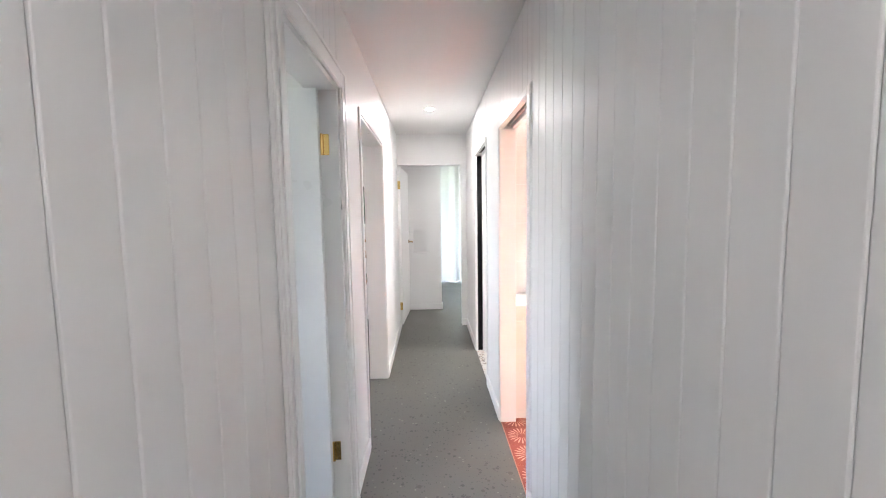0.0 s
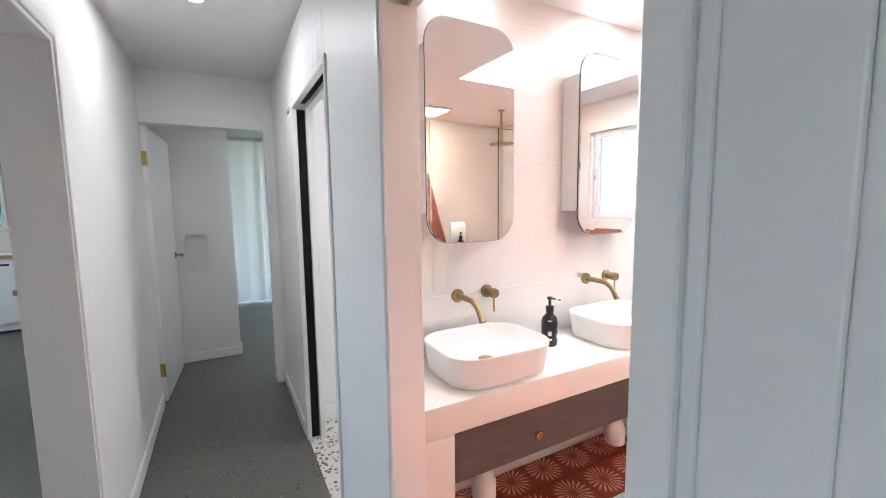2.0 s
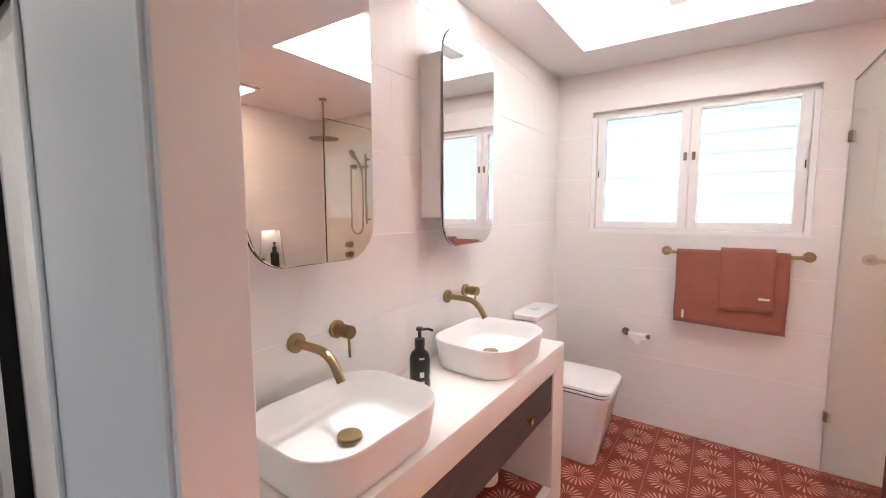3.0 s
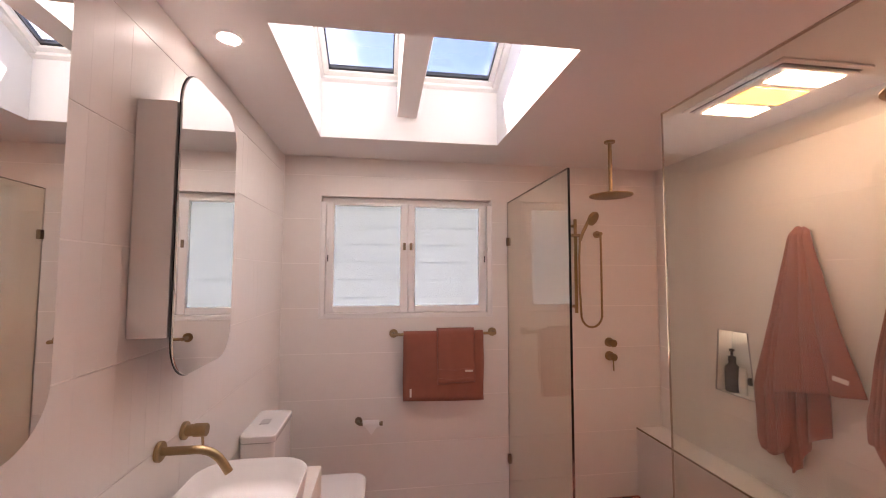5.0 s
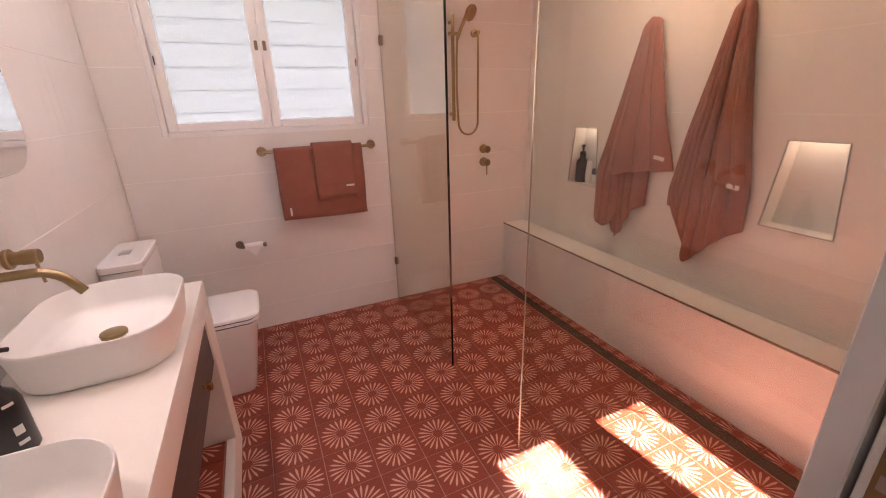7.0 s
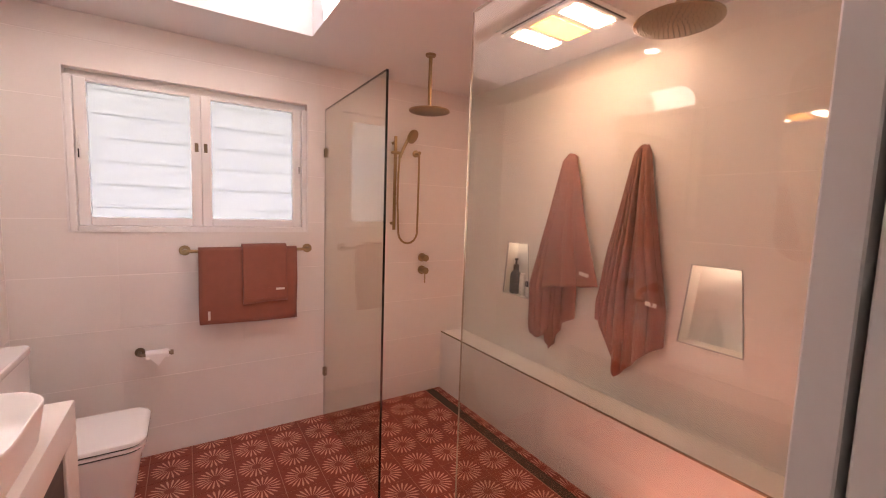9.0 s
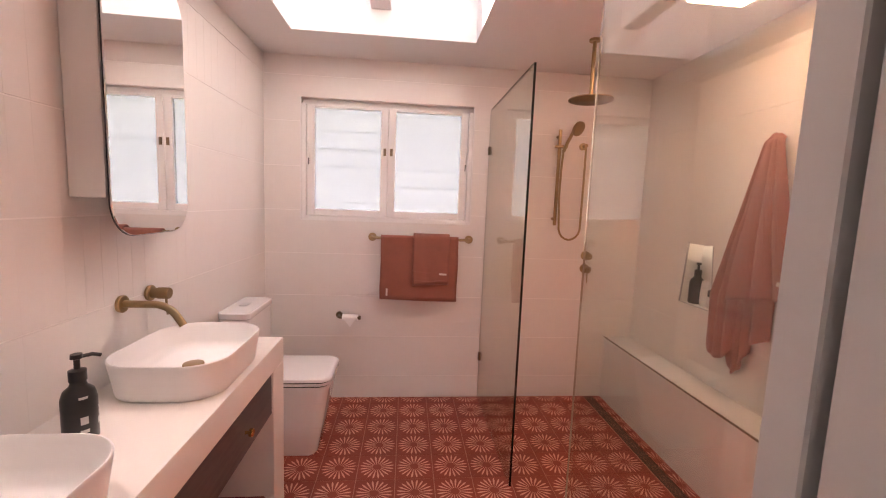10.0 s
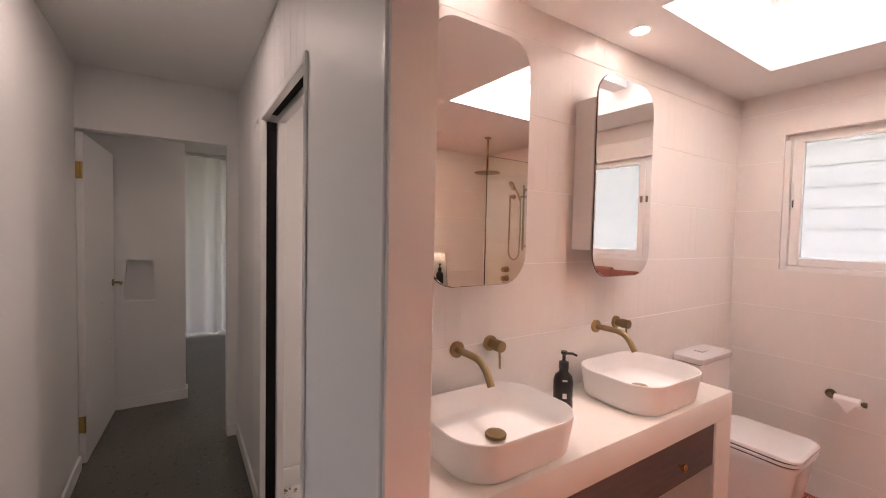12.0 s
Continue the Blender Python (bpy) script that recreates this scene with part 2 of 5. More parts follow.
MIRROR = plain("mirror_silver", (0.92, 0.93, 0.92), 0.08, metal=1.0, vary=0.0, relief=0.0)
MIRROR.node_tree.nodes["Principled BSDF"].inputs["Roughness"].default_value = 0.0
for lk in list(MIRROR.node_tree.links):
    if lk.to_socket.name == "Roughness":
        MIRROR.node_tree.links.remove(lk)
DARK = plain("black_plastic", (0.012, 0.012, 0.013), 0.32, vary=0.2, grain=150, relief=0.05)
# near-black colour stands in for the shade inside the door slots
SLOT_SHADE = plain("slot_shade", (0.006, 0.005, 0.006), 0.9, vary=0.3, grain=300, relief=0.2)
GLASS = clear_glass("shower_glass", (0.945, 0.965, 0.93))
PANE = clear_glass("window_glass", (0.97, 0.98, 0.98))
# dark tint is put in to hold back the overbright garden, not glass colour
KITCHEN_PANE = clear_glass("dimmed_garden_glass", (0.38, 0.42, 0.42))
# roof pane tint only darkens the visible sky behind it
ROOF_PANE = clear_glass("dimmed_roof_glass", (0.66, 0.71, 0.76))
# one glass: far edge painted dark, near edge painted with its bright glint
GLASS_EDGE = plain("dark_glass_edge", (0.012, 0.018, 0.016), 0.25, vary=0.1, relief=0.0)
EDGE_GLINT = plain("glass_edge_glint", (0.48, 0.40, 0.33), 0.12, vary=0.1, relief=0.0)
FROST = translucent("frosted_glass", (0.25, 0.268, 0.277), 0.9, 0.3, 0.47)
LAP = translucent("louvre_lap_line", (0.55, 0.58, 0.61), 0.8, 0.3)
BLADE = translucent("frosted_louvre", (0.93, 0.94, 0.95), 0.92, 0.3)
CURTAIN = translucent("white_voile", (0.80, 0.81, 0.82), 0.17, 0.9)
DRAWER = wood("dark_stained_timber", (0.06, 0.045, 0.043), (0.115, 0.09, 0.083), 0.5, (2.5, 20, 20))
OAK = wood("oiled_oak", (0.28, 0.15, 0.07), (0.45, 0.27, 0.14), 0.45)
TOWEL = plain("terracotta_terry", (0.305, 0.106, 0.070), 0.95, vary=0.22, scale=18, grain=650, relief=0.8, distance=0.0018, sheen=0.25)
TAG = plain("white_woven_tag", (0.75, 0.68, 0.62), 0.8, vary=0.05, grain=300, relief=0.2)
PAPER = plain("white_tissue", (0.90, 0.89, 0.88), 0.95, vary=0.03, grain=200, relief=0.2)
BLUE = plain("blue_print", (0.08, 0.2, 0.42), 0.5, vary=0.05, relief=0.0)
LABEL = plain("grey_label_print", (0.68, 0.68, 0.66), 0.5, vary=0.05, relief=0.0)
WHITE_PLASTIC = plain("white_plastic", (0.8, 0.79, 0.77), 0.35, vary=0.03, relief=0.0)
CABINET = plain("white_cabinet_lacquer", (0.79, 0.8, 0.8), 0.35, vary=0.02, relief=0.03)
CAB_SIDE = plain("blush_white_lacquer", (0.76, 0.72, 0.68), 0.4, vary=0.02, relief=0.03)
DOWNLIGHT = emitter("lit_downlight", LED, 3.5)
LED_PANEL = emitter("lit_led_panel", (1.0, 0.72, 0.50), 3.7)
HEAT_LAMP = emitter("lit_heat_lamp", (1.0, 0.40, 0.045), 0.75)
LED_STRIP = emitter("lit_led_strip", (1.0, 0.85, 0.62), 0.32)
LEAF = plain("hedge_leaf", (0.05, 0.12, 0.018), 0.75, vary=0.45, scale=3, grain=30, relief=0.1)
GRASS = plain("lawn", (0.085, 0.095, 0.06), 0.9, vary=0.35, scale=2, grain=60, relief=0.5, distance=0.01)
TERRACOTTA = plain("terracotta_pot_clay", (0.32, 0.13, 0.07), 0.8, vary=0.15, relief=0.2)
EXT_PAINT = plain("pale_outdoor_paint", (0.68, 0.70, 0.70), 0.6, vary=0.05, relief=0.1)

# ---- building helpers ----


def box(bm, x0, x1, y0, y1, z0, z1, bevel=0.0, seg=1):
    vs = [bm.verts.new(c) for c in ((x0, y0, z0), (x1, y0, z0), (x1, y1, z0), (x0, y1, z0), (x0, y0, z1), (x1, y0, z1), (x1, y1, z1), (x0, y1, z1))]
    fs = [bm.faces.new([vs[i] for i in f]) for f in ((3, 2, 1, 0), (4, 5, 6, 7), (0, 1, 5, 4), (1, 2, 6, 5), (2, 3, 7, 6), (3, 0, 4, 7))]
    if bevel:
        es = list({e for f in fs for e in f.edges})
        bmesh.ops.bevel(bm, geom=es, offset=bevel, segments=seg, profile=0.5, affect="EDGES")
    return bm


def boxes(*rows, bevel=0.0, seg=1):
    bm = bmesh.new()
    for r in rows:
        box(bm, *r, bevel=bevel, seg=seg)
    return bm


def frame_of(a, b):
    d = (Vector(b) - Vector(a)).normalized()
    up = Vector((0, 0, 1)) if abs(d.z) < 0.9 else Vector((1, 0, 0))
    s = d.cross(up).normalized()
    return s, s.cross(d).normalized()


def ring(bm, c, s, u, r, seg):
    return [bm.verts.new(Vector(c) + s * (r * math.cos(2 * math.pi * i / seg)) + u * (r * math.sin(2 * math.pi * i / seg))) for i in range(seg)]


def bridge(bm, a, b):
    k = len(a)
    for i in range(k):
        bm.faces.new((a[i], a[(i + 1) % k], b[(i + 1) % k], b[i]))


def turned(bm, a, b, stops, seg=24):
    """A turned solid along a to b: stops are (share of the way, radius)."""
    a, b = Vector(a), Vector(b)
    s, u = frame_of(a, b)
    rings = [ring(bm, a.lerp(b, f), s, u, r, seg) for f, r in stops]
    for p, q in zip(rings, rings[1:]):
        bridge(bm, p, q)
    bm.faces.new(rings[0])
    bm.faces.new(rings[-1])
    return bm


def rod(bm, a, b, r, seg=16, soft=0.0):
    ln = (Vector(b) - Vector(a)).length
    e = min(0.4, (soft or r * 0.12) / ln)
    return turned(bm, a, b, ((0, r * 0.9), (e, r), (1 - e, r), (1, r * 0.9)), seg)


def tube(bm, pts, r, seg=12):
    pts = [Vector(p) for p in pts]
    rings, s0 = [], None
    for i, p in enumerate(pts):
        d = (pts[min(i + 1, len(pts) - 1)] - pts[max(i - 1, 0)]).normalized()
        if s0 is None:
            s0, _ = frame_of(pts[0], pts[1])
        s0 = (s0 - d * s0.dot(d)).normalized()
        rings.append(ring(bm, p, s0, d.cross(s0), r, seg))
    for a, b in zip(rings, rings[1:]):
        bridge(bm, a, b)
    bm.faces.new(rings[0])
    bm.faces.new(rings[-1])
    return bm


def rounded(w, d, r, n=6):
    """Corner points of a rounded rectangle about nought."""
    out = []
    for cx, cy, a0 in ((w / 2 - r, d / 2 - r, 0), (-w / 2 + r, d / 2 - r, 90), (-w / 2 + r, -d / 2 + r, 180), (w / 2 - r, -d / 2 + r, 270)):
        for i in range(n + 1):
            a = radians(a0 + 90 * i / n)
            out.append((cx + r * math.cos(a), cy + r * math.sin(a)))
    return out


def loft(bm, loops, first=True, last=True):
    vl = [[bm.verts.new(c) for c in lp] for lp in loops]
    for a, b in zip(vl, vl[1:]):
        bridge(bm, a, b)
    if first:
        bm.faces.new(vl[0])
    if last:
        bm.faces.new(vl[-1])
    return bm


def to_mesh(name, bm, material, smooth=False):
    bmesh.ops.recalc_face_normals(bm, faces=bm.faces[:])
    me = bpy.data.meshes.new(name)
    bm.to_mesh(me)
    bm.free()
    me.materials.append(material)
    if smooth:
        me.shade_smooth()
        me.set_sharp_from_angle(angle=radians(38))
    return me


def part(name, bm, material, parent, label="", smooth=True):
    ob = new(name, to_mesh(name, bm, material, smooth))
    ob.parent = parent
    ob.matrix_parent_inverse = parent.matrix_world.inverted()
    if label:
        ob["label"] = label
    return ob


def whole(name, bm, material, label="", category="", group="", kind="", smooth=True):
    return tagged(new(name, to_mesh(name, bm, material, smooth)), label, category, group, kind)


def thing(name, at, label, category, group=""):
    ob = new(name)
    ob.empty_display_size = 0.05
    ob.matrix_world = pose(*at)
    bpy.context.view_layer.update()
    return tagged(ob, label, category, group)


def structure(name, bm, material, label="", smooth=False):
    return tagged(new(name, to_mesh(name, bm, material, smooth)), label, "", "", "structure")


def clip(poly, a, b, keep):
    """The share of a convex polygon on the left (keep=1) or right (-1) of the line a to b."""
    out = []
    side = [keep * ((b[0] - a[0]) * (p[1] - a[1]) - (b[1] - a[1]) * (p[0] - a[0])) for p in poly]
    for i, p in enumerate(poly):
        j = (i + 1) % len(poly)
        if side[i] >= 0:
            out.append(p)
        if side[i] * side[j] < 0:
            f = side[i] / (side[i] - side[j])
            out.append((p[0] + f * (poly[j][0] - p[0]), p[1] + f * (poly[j][1] - p[1])))
    return out


def area(poly):
    return abs(sum(p[0] * q[1] - q[0] * p[1] for p, q in zip(poly, poly[1:] + poly[:1]))) / 2


def without(poly, hole):
    """Convex pieces of poly outside a convex hole, whose corners go round to the left."""
    rest, out = poly, []
    for a, b in zip(hole, hole[1:] + hole[:1]):
        if len(rest) < 3:
            break
        outer = clip(rest, a, b, -1)
        if len(outer) >= 3 and area(outer) > 1e-6:
            out.append(outer)
        rest = clip(rest, a, b, 1)
    return out


def prism(bm, poly, put, d0, d1, inset=0.0, side=None):
    """A plate over poly, from depth d0 out to d1, with its face drawn in by inset (by side across)."""
    cx, cy = sum(p[0] for p in poly) / len(poly), sum(p[1] for p in poly) / len(poly)
    side = inset if side is None else side
    rows = [[bm.verts.new(put(u, v, d0)) for u, v in poly]]
    if inset:
        rows.append([bm.verts.new(put(u, v, d1 - inset)) for u, v in poly])
    top = []
    for u, v in poly:
        su = u - math.copysign(min(side, abs(u - cx)), u - cx) if inset else u
        sv = v - math.copysign(min(inset, abs(v - cy)), v - cy) if inset else v
        top.append(bm.verts.new(put(su, sv, d1)))
    rows.append(top)
    for p, q in zip(rows, rows[1:]):
        bridge(bm, p, q)
    bm.faces.new(rows[0])
    bm.faces.new(top)
    return bm


# ---- the setting: floors, walls, ceilings ----
HALL_L, HALL_R, HALL_CEIL = -0.35, 0.505, 2.40
BATH_W, BATH_E, BATH_N, BATH_S, BATH_CEIL = 0.605, 3.2, 2.668, 0.0, 2.355
END_Y = 4.65
TOP = 2.62

structure("floor", boxes((-5.0, 0.505, -2.1, 8.5, -0.15, 0.0), (0.505, 4.1, END_Y, 8.5, -0.15, 0.0)), CONCRETE, "grey ground concrete floor with exposed stones")
bath_floor = structure("floor_bathroom", boxes((0.5065, 3.4, -0.25, 2.74, -0.15, -0.0016)), FLOOR_GROUT, "red patterned cement tile floor with pale grout")
structure("floor_side_room", boxes((0.5065, 3.4, 2.7405, END_Y - 0.001, -0.15, 0.0)), TERRAZZO, "pebbled terrazzo floor in brown and white")

# hall walls: a core with boards in front of it
LEFT_DOOR, KITCHEN_DOOR = (0.70, 1.42, 1.985), (1.95, 3.02, 2.005)
BATH_DOOR, SIDE_DOOR = (1.45, 2.22, 1.965), (2.845, 3.66, 1.995)
xl0, xl1 = -0.47, HALL_L - 0.009
wall_hall_left = structure("wall_hall_left", boxes(
    (xl0, xl1, -2.0, LEFT_DOOR[0], 0, TOP), (xl0, xl1, LEFT_DOOR[0], LEFT_DOOR[1], LEFT_DOOR[2], TOP),
    (xl0, xl1, LEFT_DOOR[1], KITCHEN_DOOR[0], 0, TOP), (xl0, xl1, KITCHEN_DOOR[0], KITCHEN_DOOR[1], KITCHEN_DOOR[2], TOP),
    (xl0, xl1, KITCHEN_DOOR[1], END_Y + 0.1, 0, TOP)), PAINT, "white painted wall of vertical grooved boards")
xr0, xr1 = HALL_R + 0.009, BATH_W
wall_hall_right = structure("wall_hall_right", boxes(
    (xr0, xr1, -2.0, 1.40, 0, TOP), (xr0, xr1, 1.40, BATH_DOOR[1], BATH_DOOR[2] + 0.04, TOP),
    (xr0, xr1, BATH_DOOR[1], SIDE_DOOR[0], 0, TOP), (xr0, xr1, SIDE_DOOR[0], 3.92, SIDE_DOOR[2] + 0.04, TOP),
    (xr0, xr1, 3.92, END_Y, 0, TOP)), PAINT, "white painted wall of vertical grooved boards")
structure("wall_hall_end", boxes((0.434, 0.605, END_Y, END_Y + 0.1, 0, 2.03),
                                 (xl1, 0.605, END_Y, END_Y + 0.1, 2.03, TOP)), PAINT, "white wall with a doorway into the living room")
structure("wall_hall_back", boxes((-0.47, 0.605, -2.1, -2.0, 0, TOP)), PAINT)
structure("ceiling_hall", boxes((-0.359, 0.514, -2.0, END_Y, HALL_CEIL, HALL_CEIL + 0.1)), CEIL, "smooth white hall ceiling")


def strips(bm_rows):
    return boxes(*bm_rows, bevel=0.003)


def door_trim(name, x, out, y0, y1, top, near, far, head, thick=0.016, stepped=False):
    """Architrave on the hall face x; out is the side that it stands proud on."""
    xa, xb = sorted((x, x + out * thick))
    rows = []
    if near:
        rows.append((xa, xb, y0 - near, y0, 0, top + head))
    if far:
        rows.append((xa, xb, y1, y1 + far, 0, top + head))
    rows.append((xa, xb, y0, y1, top, top + head))
    bm = strips(rows)
    if stepped:
        xc, xd = sorted((x + out * thick, x + out * (thick + 0.006)))
        for r in ((xc, xd, y0 - near, y0 - near * 0.78, 0, top + head), (xc, xd, y1 + far * 0.78, y1 + far, 0, top + head), (xc, xd, y0 - near * 0.78, y1 + far * 0.78, top + head * 0.78, top + head)):
            box(bm, *r, bevel=0.003)
        for r in ((xc, xd, y0 - near * 0.52, y0 - 0.001, 0, top + head * 0.52), (xc, xd, y1 + 0.001, y1 + far * 0.52, 0, top + head * 0.52), (xc, xd, y0, y1, top + 0.001, top + head * 0.52)):
            box(bm, *r, bevel=0.003)
    return structure(name, bm, TRIM, "white glossy timber door trim")


door_trim("trim_left_door", HALL_L, 1, *LEFT_DOOR, 0.085, 0.085, 0.085, 0.014, True)
door_trim("trim_kitchen", HALL_L, 1, *KITCHEN_DOOR, 0.03, 0.016, 0.03, 0.012)
door_trim("trim_bathroom", HALL_R, -1, *BATH_DOOR, 0.05, 0.016, 0.03, 0.010)
door_trim("trim_side_room", HALL_R, -1, *SIDE_DOOR, 0.022, 0.06, 0.035, 0.010)

# linings of the openings
structure("trim_lining_left", boxes((xl0 - 0.01, HALL_L, LEFT_DOOR[0], LEFT_DOOR[0] + 0.012, 0, LEFT_DOOR[2]), (xl0 - 0.01, HALL_L, LEFT_DOOR[1] - 0.030, LEFT_DOOR[1], 0, LEFT_DOOR[2]),
                                    (xl0 - 0.01, HALL_L, LEFT_DOOR[0] + 0.012, LEFT_DOOR[1] - 0.030, LEFT_DOOR[2] - 0.018, LEFT_DOOR[2]),
                                    (-0.398, -0.372, LEFT_DOOR[0] + 0.012, LEFT_DOOR[0] + 0.024, 0, LEFT_DOOR[2] - 0.018)), TRIM)
structure("trim_lining_kitchen", boxes((xl0 - 0.004, HALL_L + 0.004, KITCHEN_DOOR[0], KITCHEN_DOOR[0] + 0.015, 0, KITCHEN_DOOR[2]), (xl0 - 0.03, HALL_L + 0.004, KITCHEN_DOOR[1] - 0.015, KITCHEN_DOOR[1], 0, KITCHEN_DOOR[2]),
                                       (xl0 - 0.004, HALL_L + 0.004, KITCHEN_DOOR[0] + 0.015, KITCHEN_DOOR[1] - 0.015, KITCHEN_DOOR[2] - 0.015, KITCHEN_DOOR[2])), TRIM)
# bathroom doorway: solid far jamb, slotted near jamb and head for the sliding door
structure("trim_lining_bathroom", boxes(
    (HALL_R - 0.004, BATH_W + 0.004, BATH_DOOR[1] - 0.012, BATH_DOOR[1], 0, BATH_DOOR[2]),
    (HALL_R - 0.004, 0.530, 1.40, BATH_DOOR[0], 0, BATH_DOOR[2]), (0.582, BATH_W + 0.012, 1.40, BATH_DOOR[0], 0, BATH_DOOR[2]),
    (HALL_R - 0.004, 0.530, 1.40, BATH_DOOR[1], BATH_DOOR[2], BATH_DOOR[2] + 0.04), (0.582, BATH_W + 0.004, 1.40, BATH_DOOR[1], BATH_DOOR[2], BATH_DOOR[2] + 0.04), bevel=0.002), TRIM)
structure("trim_track_bathroom", boxes((0.531, 0.581, 1.46, BATH_DOOR[1] - 0.002, BATH_DOOR[2] + 0.03, BATH_DOOR[2] + 0.039)), SLOT_SHADE, "near-black strip coloured as the shade in the door track slot")
structure("trim_rail_bathroom", boxes((0.548, 0.564, 1.48, BATH_DOOR[1] - 0.03, BATH_DOOR[2] + 0.006, BATH_DOOR[2] + 0.03)), STEEL)
structure("trim_lining_side_room", boxes(
    (HALL_R - 0.004, BATH_W + 0.004, SIDE_DOOR[0], SIDE_DOOR[0] + 0.012, 0, SIDE_DOOR[2]),
    (HALL_R - 0.004, 0.523, SIDE_DOOR[1], 3.92, 0, SIDE_DOOR[2]), (0.572, BATH_W + 0.004, SIDE_DOOR[1] - 0.02, 3.92, 0, SIDE_DOOR[2]),
    (HALL_R - 0.004, 0.523, SIDE_DOOR[0], SIDE_DOOR[1], SIDE_DOOR[2], SIDE_DOOR[2] + 0.04), (0.572, BATH_W + 0.004, SIDE_DOOR[0], SIDE_DOOR[1], SIDE_DOOR[2], SIDE_DOOR[2] + 0.04), bevel=0.002), TRIM)
# block fills the pocket and head slot, coloured as dark as their shade
structure("trim_slot_side_room", boxes((0.5235, 0.5715, SIDE_DOOR[1] + 0.012, 3.915, 0.004, SIDE_DOOR[2]), (0.524, 0.571, SIDE_DOOR[0] + 0.012, SIDE_DOOR[1] - 0.012, SIDE_DOOR[2] + 0.03, SIDE_DOOR[2] + 0.039)), SLOT_SHADE, "near-black fill for the shade in a sliding pocket door's slot")

# skirtings
bb = [(HALL_L, HALL_L + 0.014, a, b, 0, 0.085) for a, b in ((-2.0, LEFT_DOOR[0] - 0.085), (LEFT_DOOR[1] + 0.085, KITCHEN_DOOR[0] - 0.03), (KITCHEN_DOOR[1] + 0.016, END_Y))]
bb += [(HALL_R - 0.014, HALL_R, a, b, 0, 0.085) for a, b in ((-2.0, BATH_DOOR[0] - 0.05), (BATH_DOOR[1] + 0.016, SIDE_DOOR[0] - 0.022), (SIDE_DOOR[1] + 0.06, END_Y))]
bb += [(0.434, HALL_R - 0.014, END_Y - 0.012, END_Y, 0, 0.085), (-0.62, 0.214, 5.536, 5.55, 0, 0.085), (0.2, 0.214, 5.55, 5.67, 0, 0.085), (BATH_W + 0.005, 2.4, 3.836, 3.85, 0, 0.11)]
structure("baseboard", boxes(*bb, bevel=0.003), TRIM, "white painted timber skirting")

# bathroom walls
NICHES = (2.562, 1.319)
NZ0, NZ1 = 0.875, 1.245


def niche_shape(c):
    return [(c - 0.137, NZ0), (c + 0.137, NZ0), (c + 0.101, NZ1), (c - 0.101, NZ1)]


def put_n(u, v, d):
    return (u, BATH_N + 0.004 - d, v)


def put_e(u, v, d):
    return (BATH_E + 0.004 - d, u, v)


def put_s(u, v, d):
    return (u, BATH_S - 0.004 + d, v)


wall_north = structure("wall_north", boxes((BATH_W, 3.4, BATH_N + 0.004, 2.80, 0, TOP)), GROUT, "white glazed tile wall in tall stacked tiles")
WIN_Y0, WIN_Y1, WIN_Z0, WIN_Z1 = 1.268, 2.430, 1.284, 2.092
xe = BATH_E + 0.004
wall_east = structure("wall_east", boxes((xe, 3.36, -0.25, WIN_Y0, 0, TOP), (xe, 3.36, WIN_Y1, BATH_N + 0.004, 0, TOP),
                                         (xe, 3.36, WIN_Y0, WIN_Y1, 0, WIN_Z0), (xe, 3.36, WIN_Y0, WIN_Y1, WIN_Z1, TOP)), GROUT, "white glazed tile wall with a window")
bm = boxes((BATH_W, xe, -0.25, -0.105, 0, TOP))
for q in without([(BATH_W, 0), (xe, 0), (xe, TOP), (BATH_W, TOP)], niche_shape(NICHES[0])):
    for q2 in without(q, niche_shape(NICHES[1])):
        prism(bm, q2, put_s, -0.101, 0.0)
wall_south = structure("wall_south", bm, GROUT, "white glazed tile shower wall with two recessed niches")
structure("wall_bath_west", boxes((BATH_W - 0.09, BATH_W, -0.25, -2.0 + 1.75, 0, TOP)), PAINT)

SHX0, SHX1, SHY0, SHY1 = 1.73, 2.792, 1.34, 2.382
cz = BATH_CEIL
structure("ceiling_bathroom", boxes((BATH_W, xe, -0.004, SHY0 - 0.03, cz, cz + 0.06), (BATH_W, xe, SHY1 + 0.03, BATH_N + 0.004, cz, cz + 0.06),
                                    (BATH_W, SHX0 - 0.03, SHY0 - 0.03, SHY1 + 0.03, cz, cz + 0.06), (SHX1 + 0.03, xe, SHY0 - 0.03, SHY1 + 0.03, cz, cz + 0.06)), CEIL, "smooth white bathroom ceiling with a skylight well")
RISE = 0.45


def roof_z(x):
    return 2.68 + RISE * (SHX1 - x)


def put_xz(u, v, d):
    return (u, d, v)


bm = bmesh.new()
side = [(SHX0 - 0.03, cz), (SHX1 + 0.03, cz), (SHX1 + 0.03, roof_z(SHX1 + 0.03)), (SHX0 - 0.03, roof_z(SHX0 - 0.03))]
prism(bm, side, put_xz, SHY0 - 0.03, SHY0)
prism(bm, side, put_xz, SHY1, SHY1 + 0.03)
box(bm, SHX0 - 0.03, SHX0, SHY0, SHY1, cz, roof_z(SHX0))
box(bm, SHX1, SHX1 + 0.03, SHY0, SHY1, cz, roof_z(SHX1))
structure("skylight_well", bm, CEIL, "white plaster skylight shaft")
structure("skylight_beam", boxes((SHX0, SHX1, 1.83, 1.945, 2.495, 2.70), bevel=0.003), PAINT, "white boxed beam across the skylight shaft")
bm = bmesh.new()
prism(bm, [(SHX0, 2.70), (SHX1 - 0.045, 2.70), (SHX0, roof_z(SHX0) - 0.005)], put_xz, 1.83, 1.945)
structure("skylight_beam_web", bm, PAINT, "white upper part of the skylight beam")

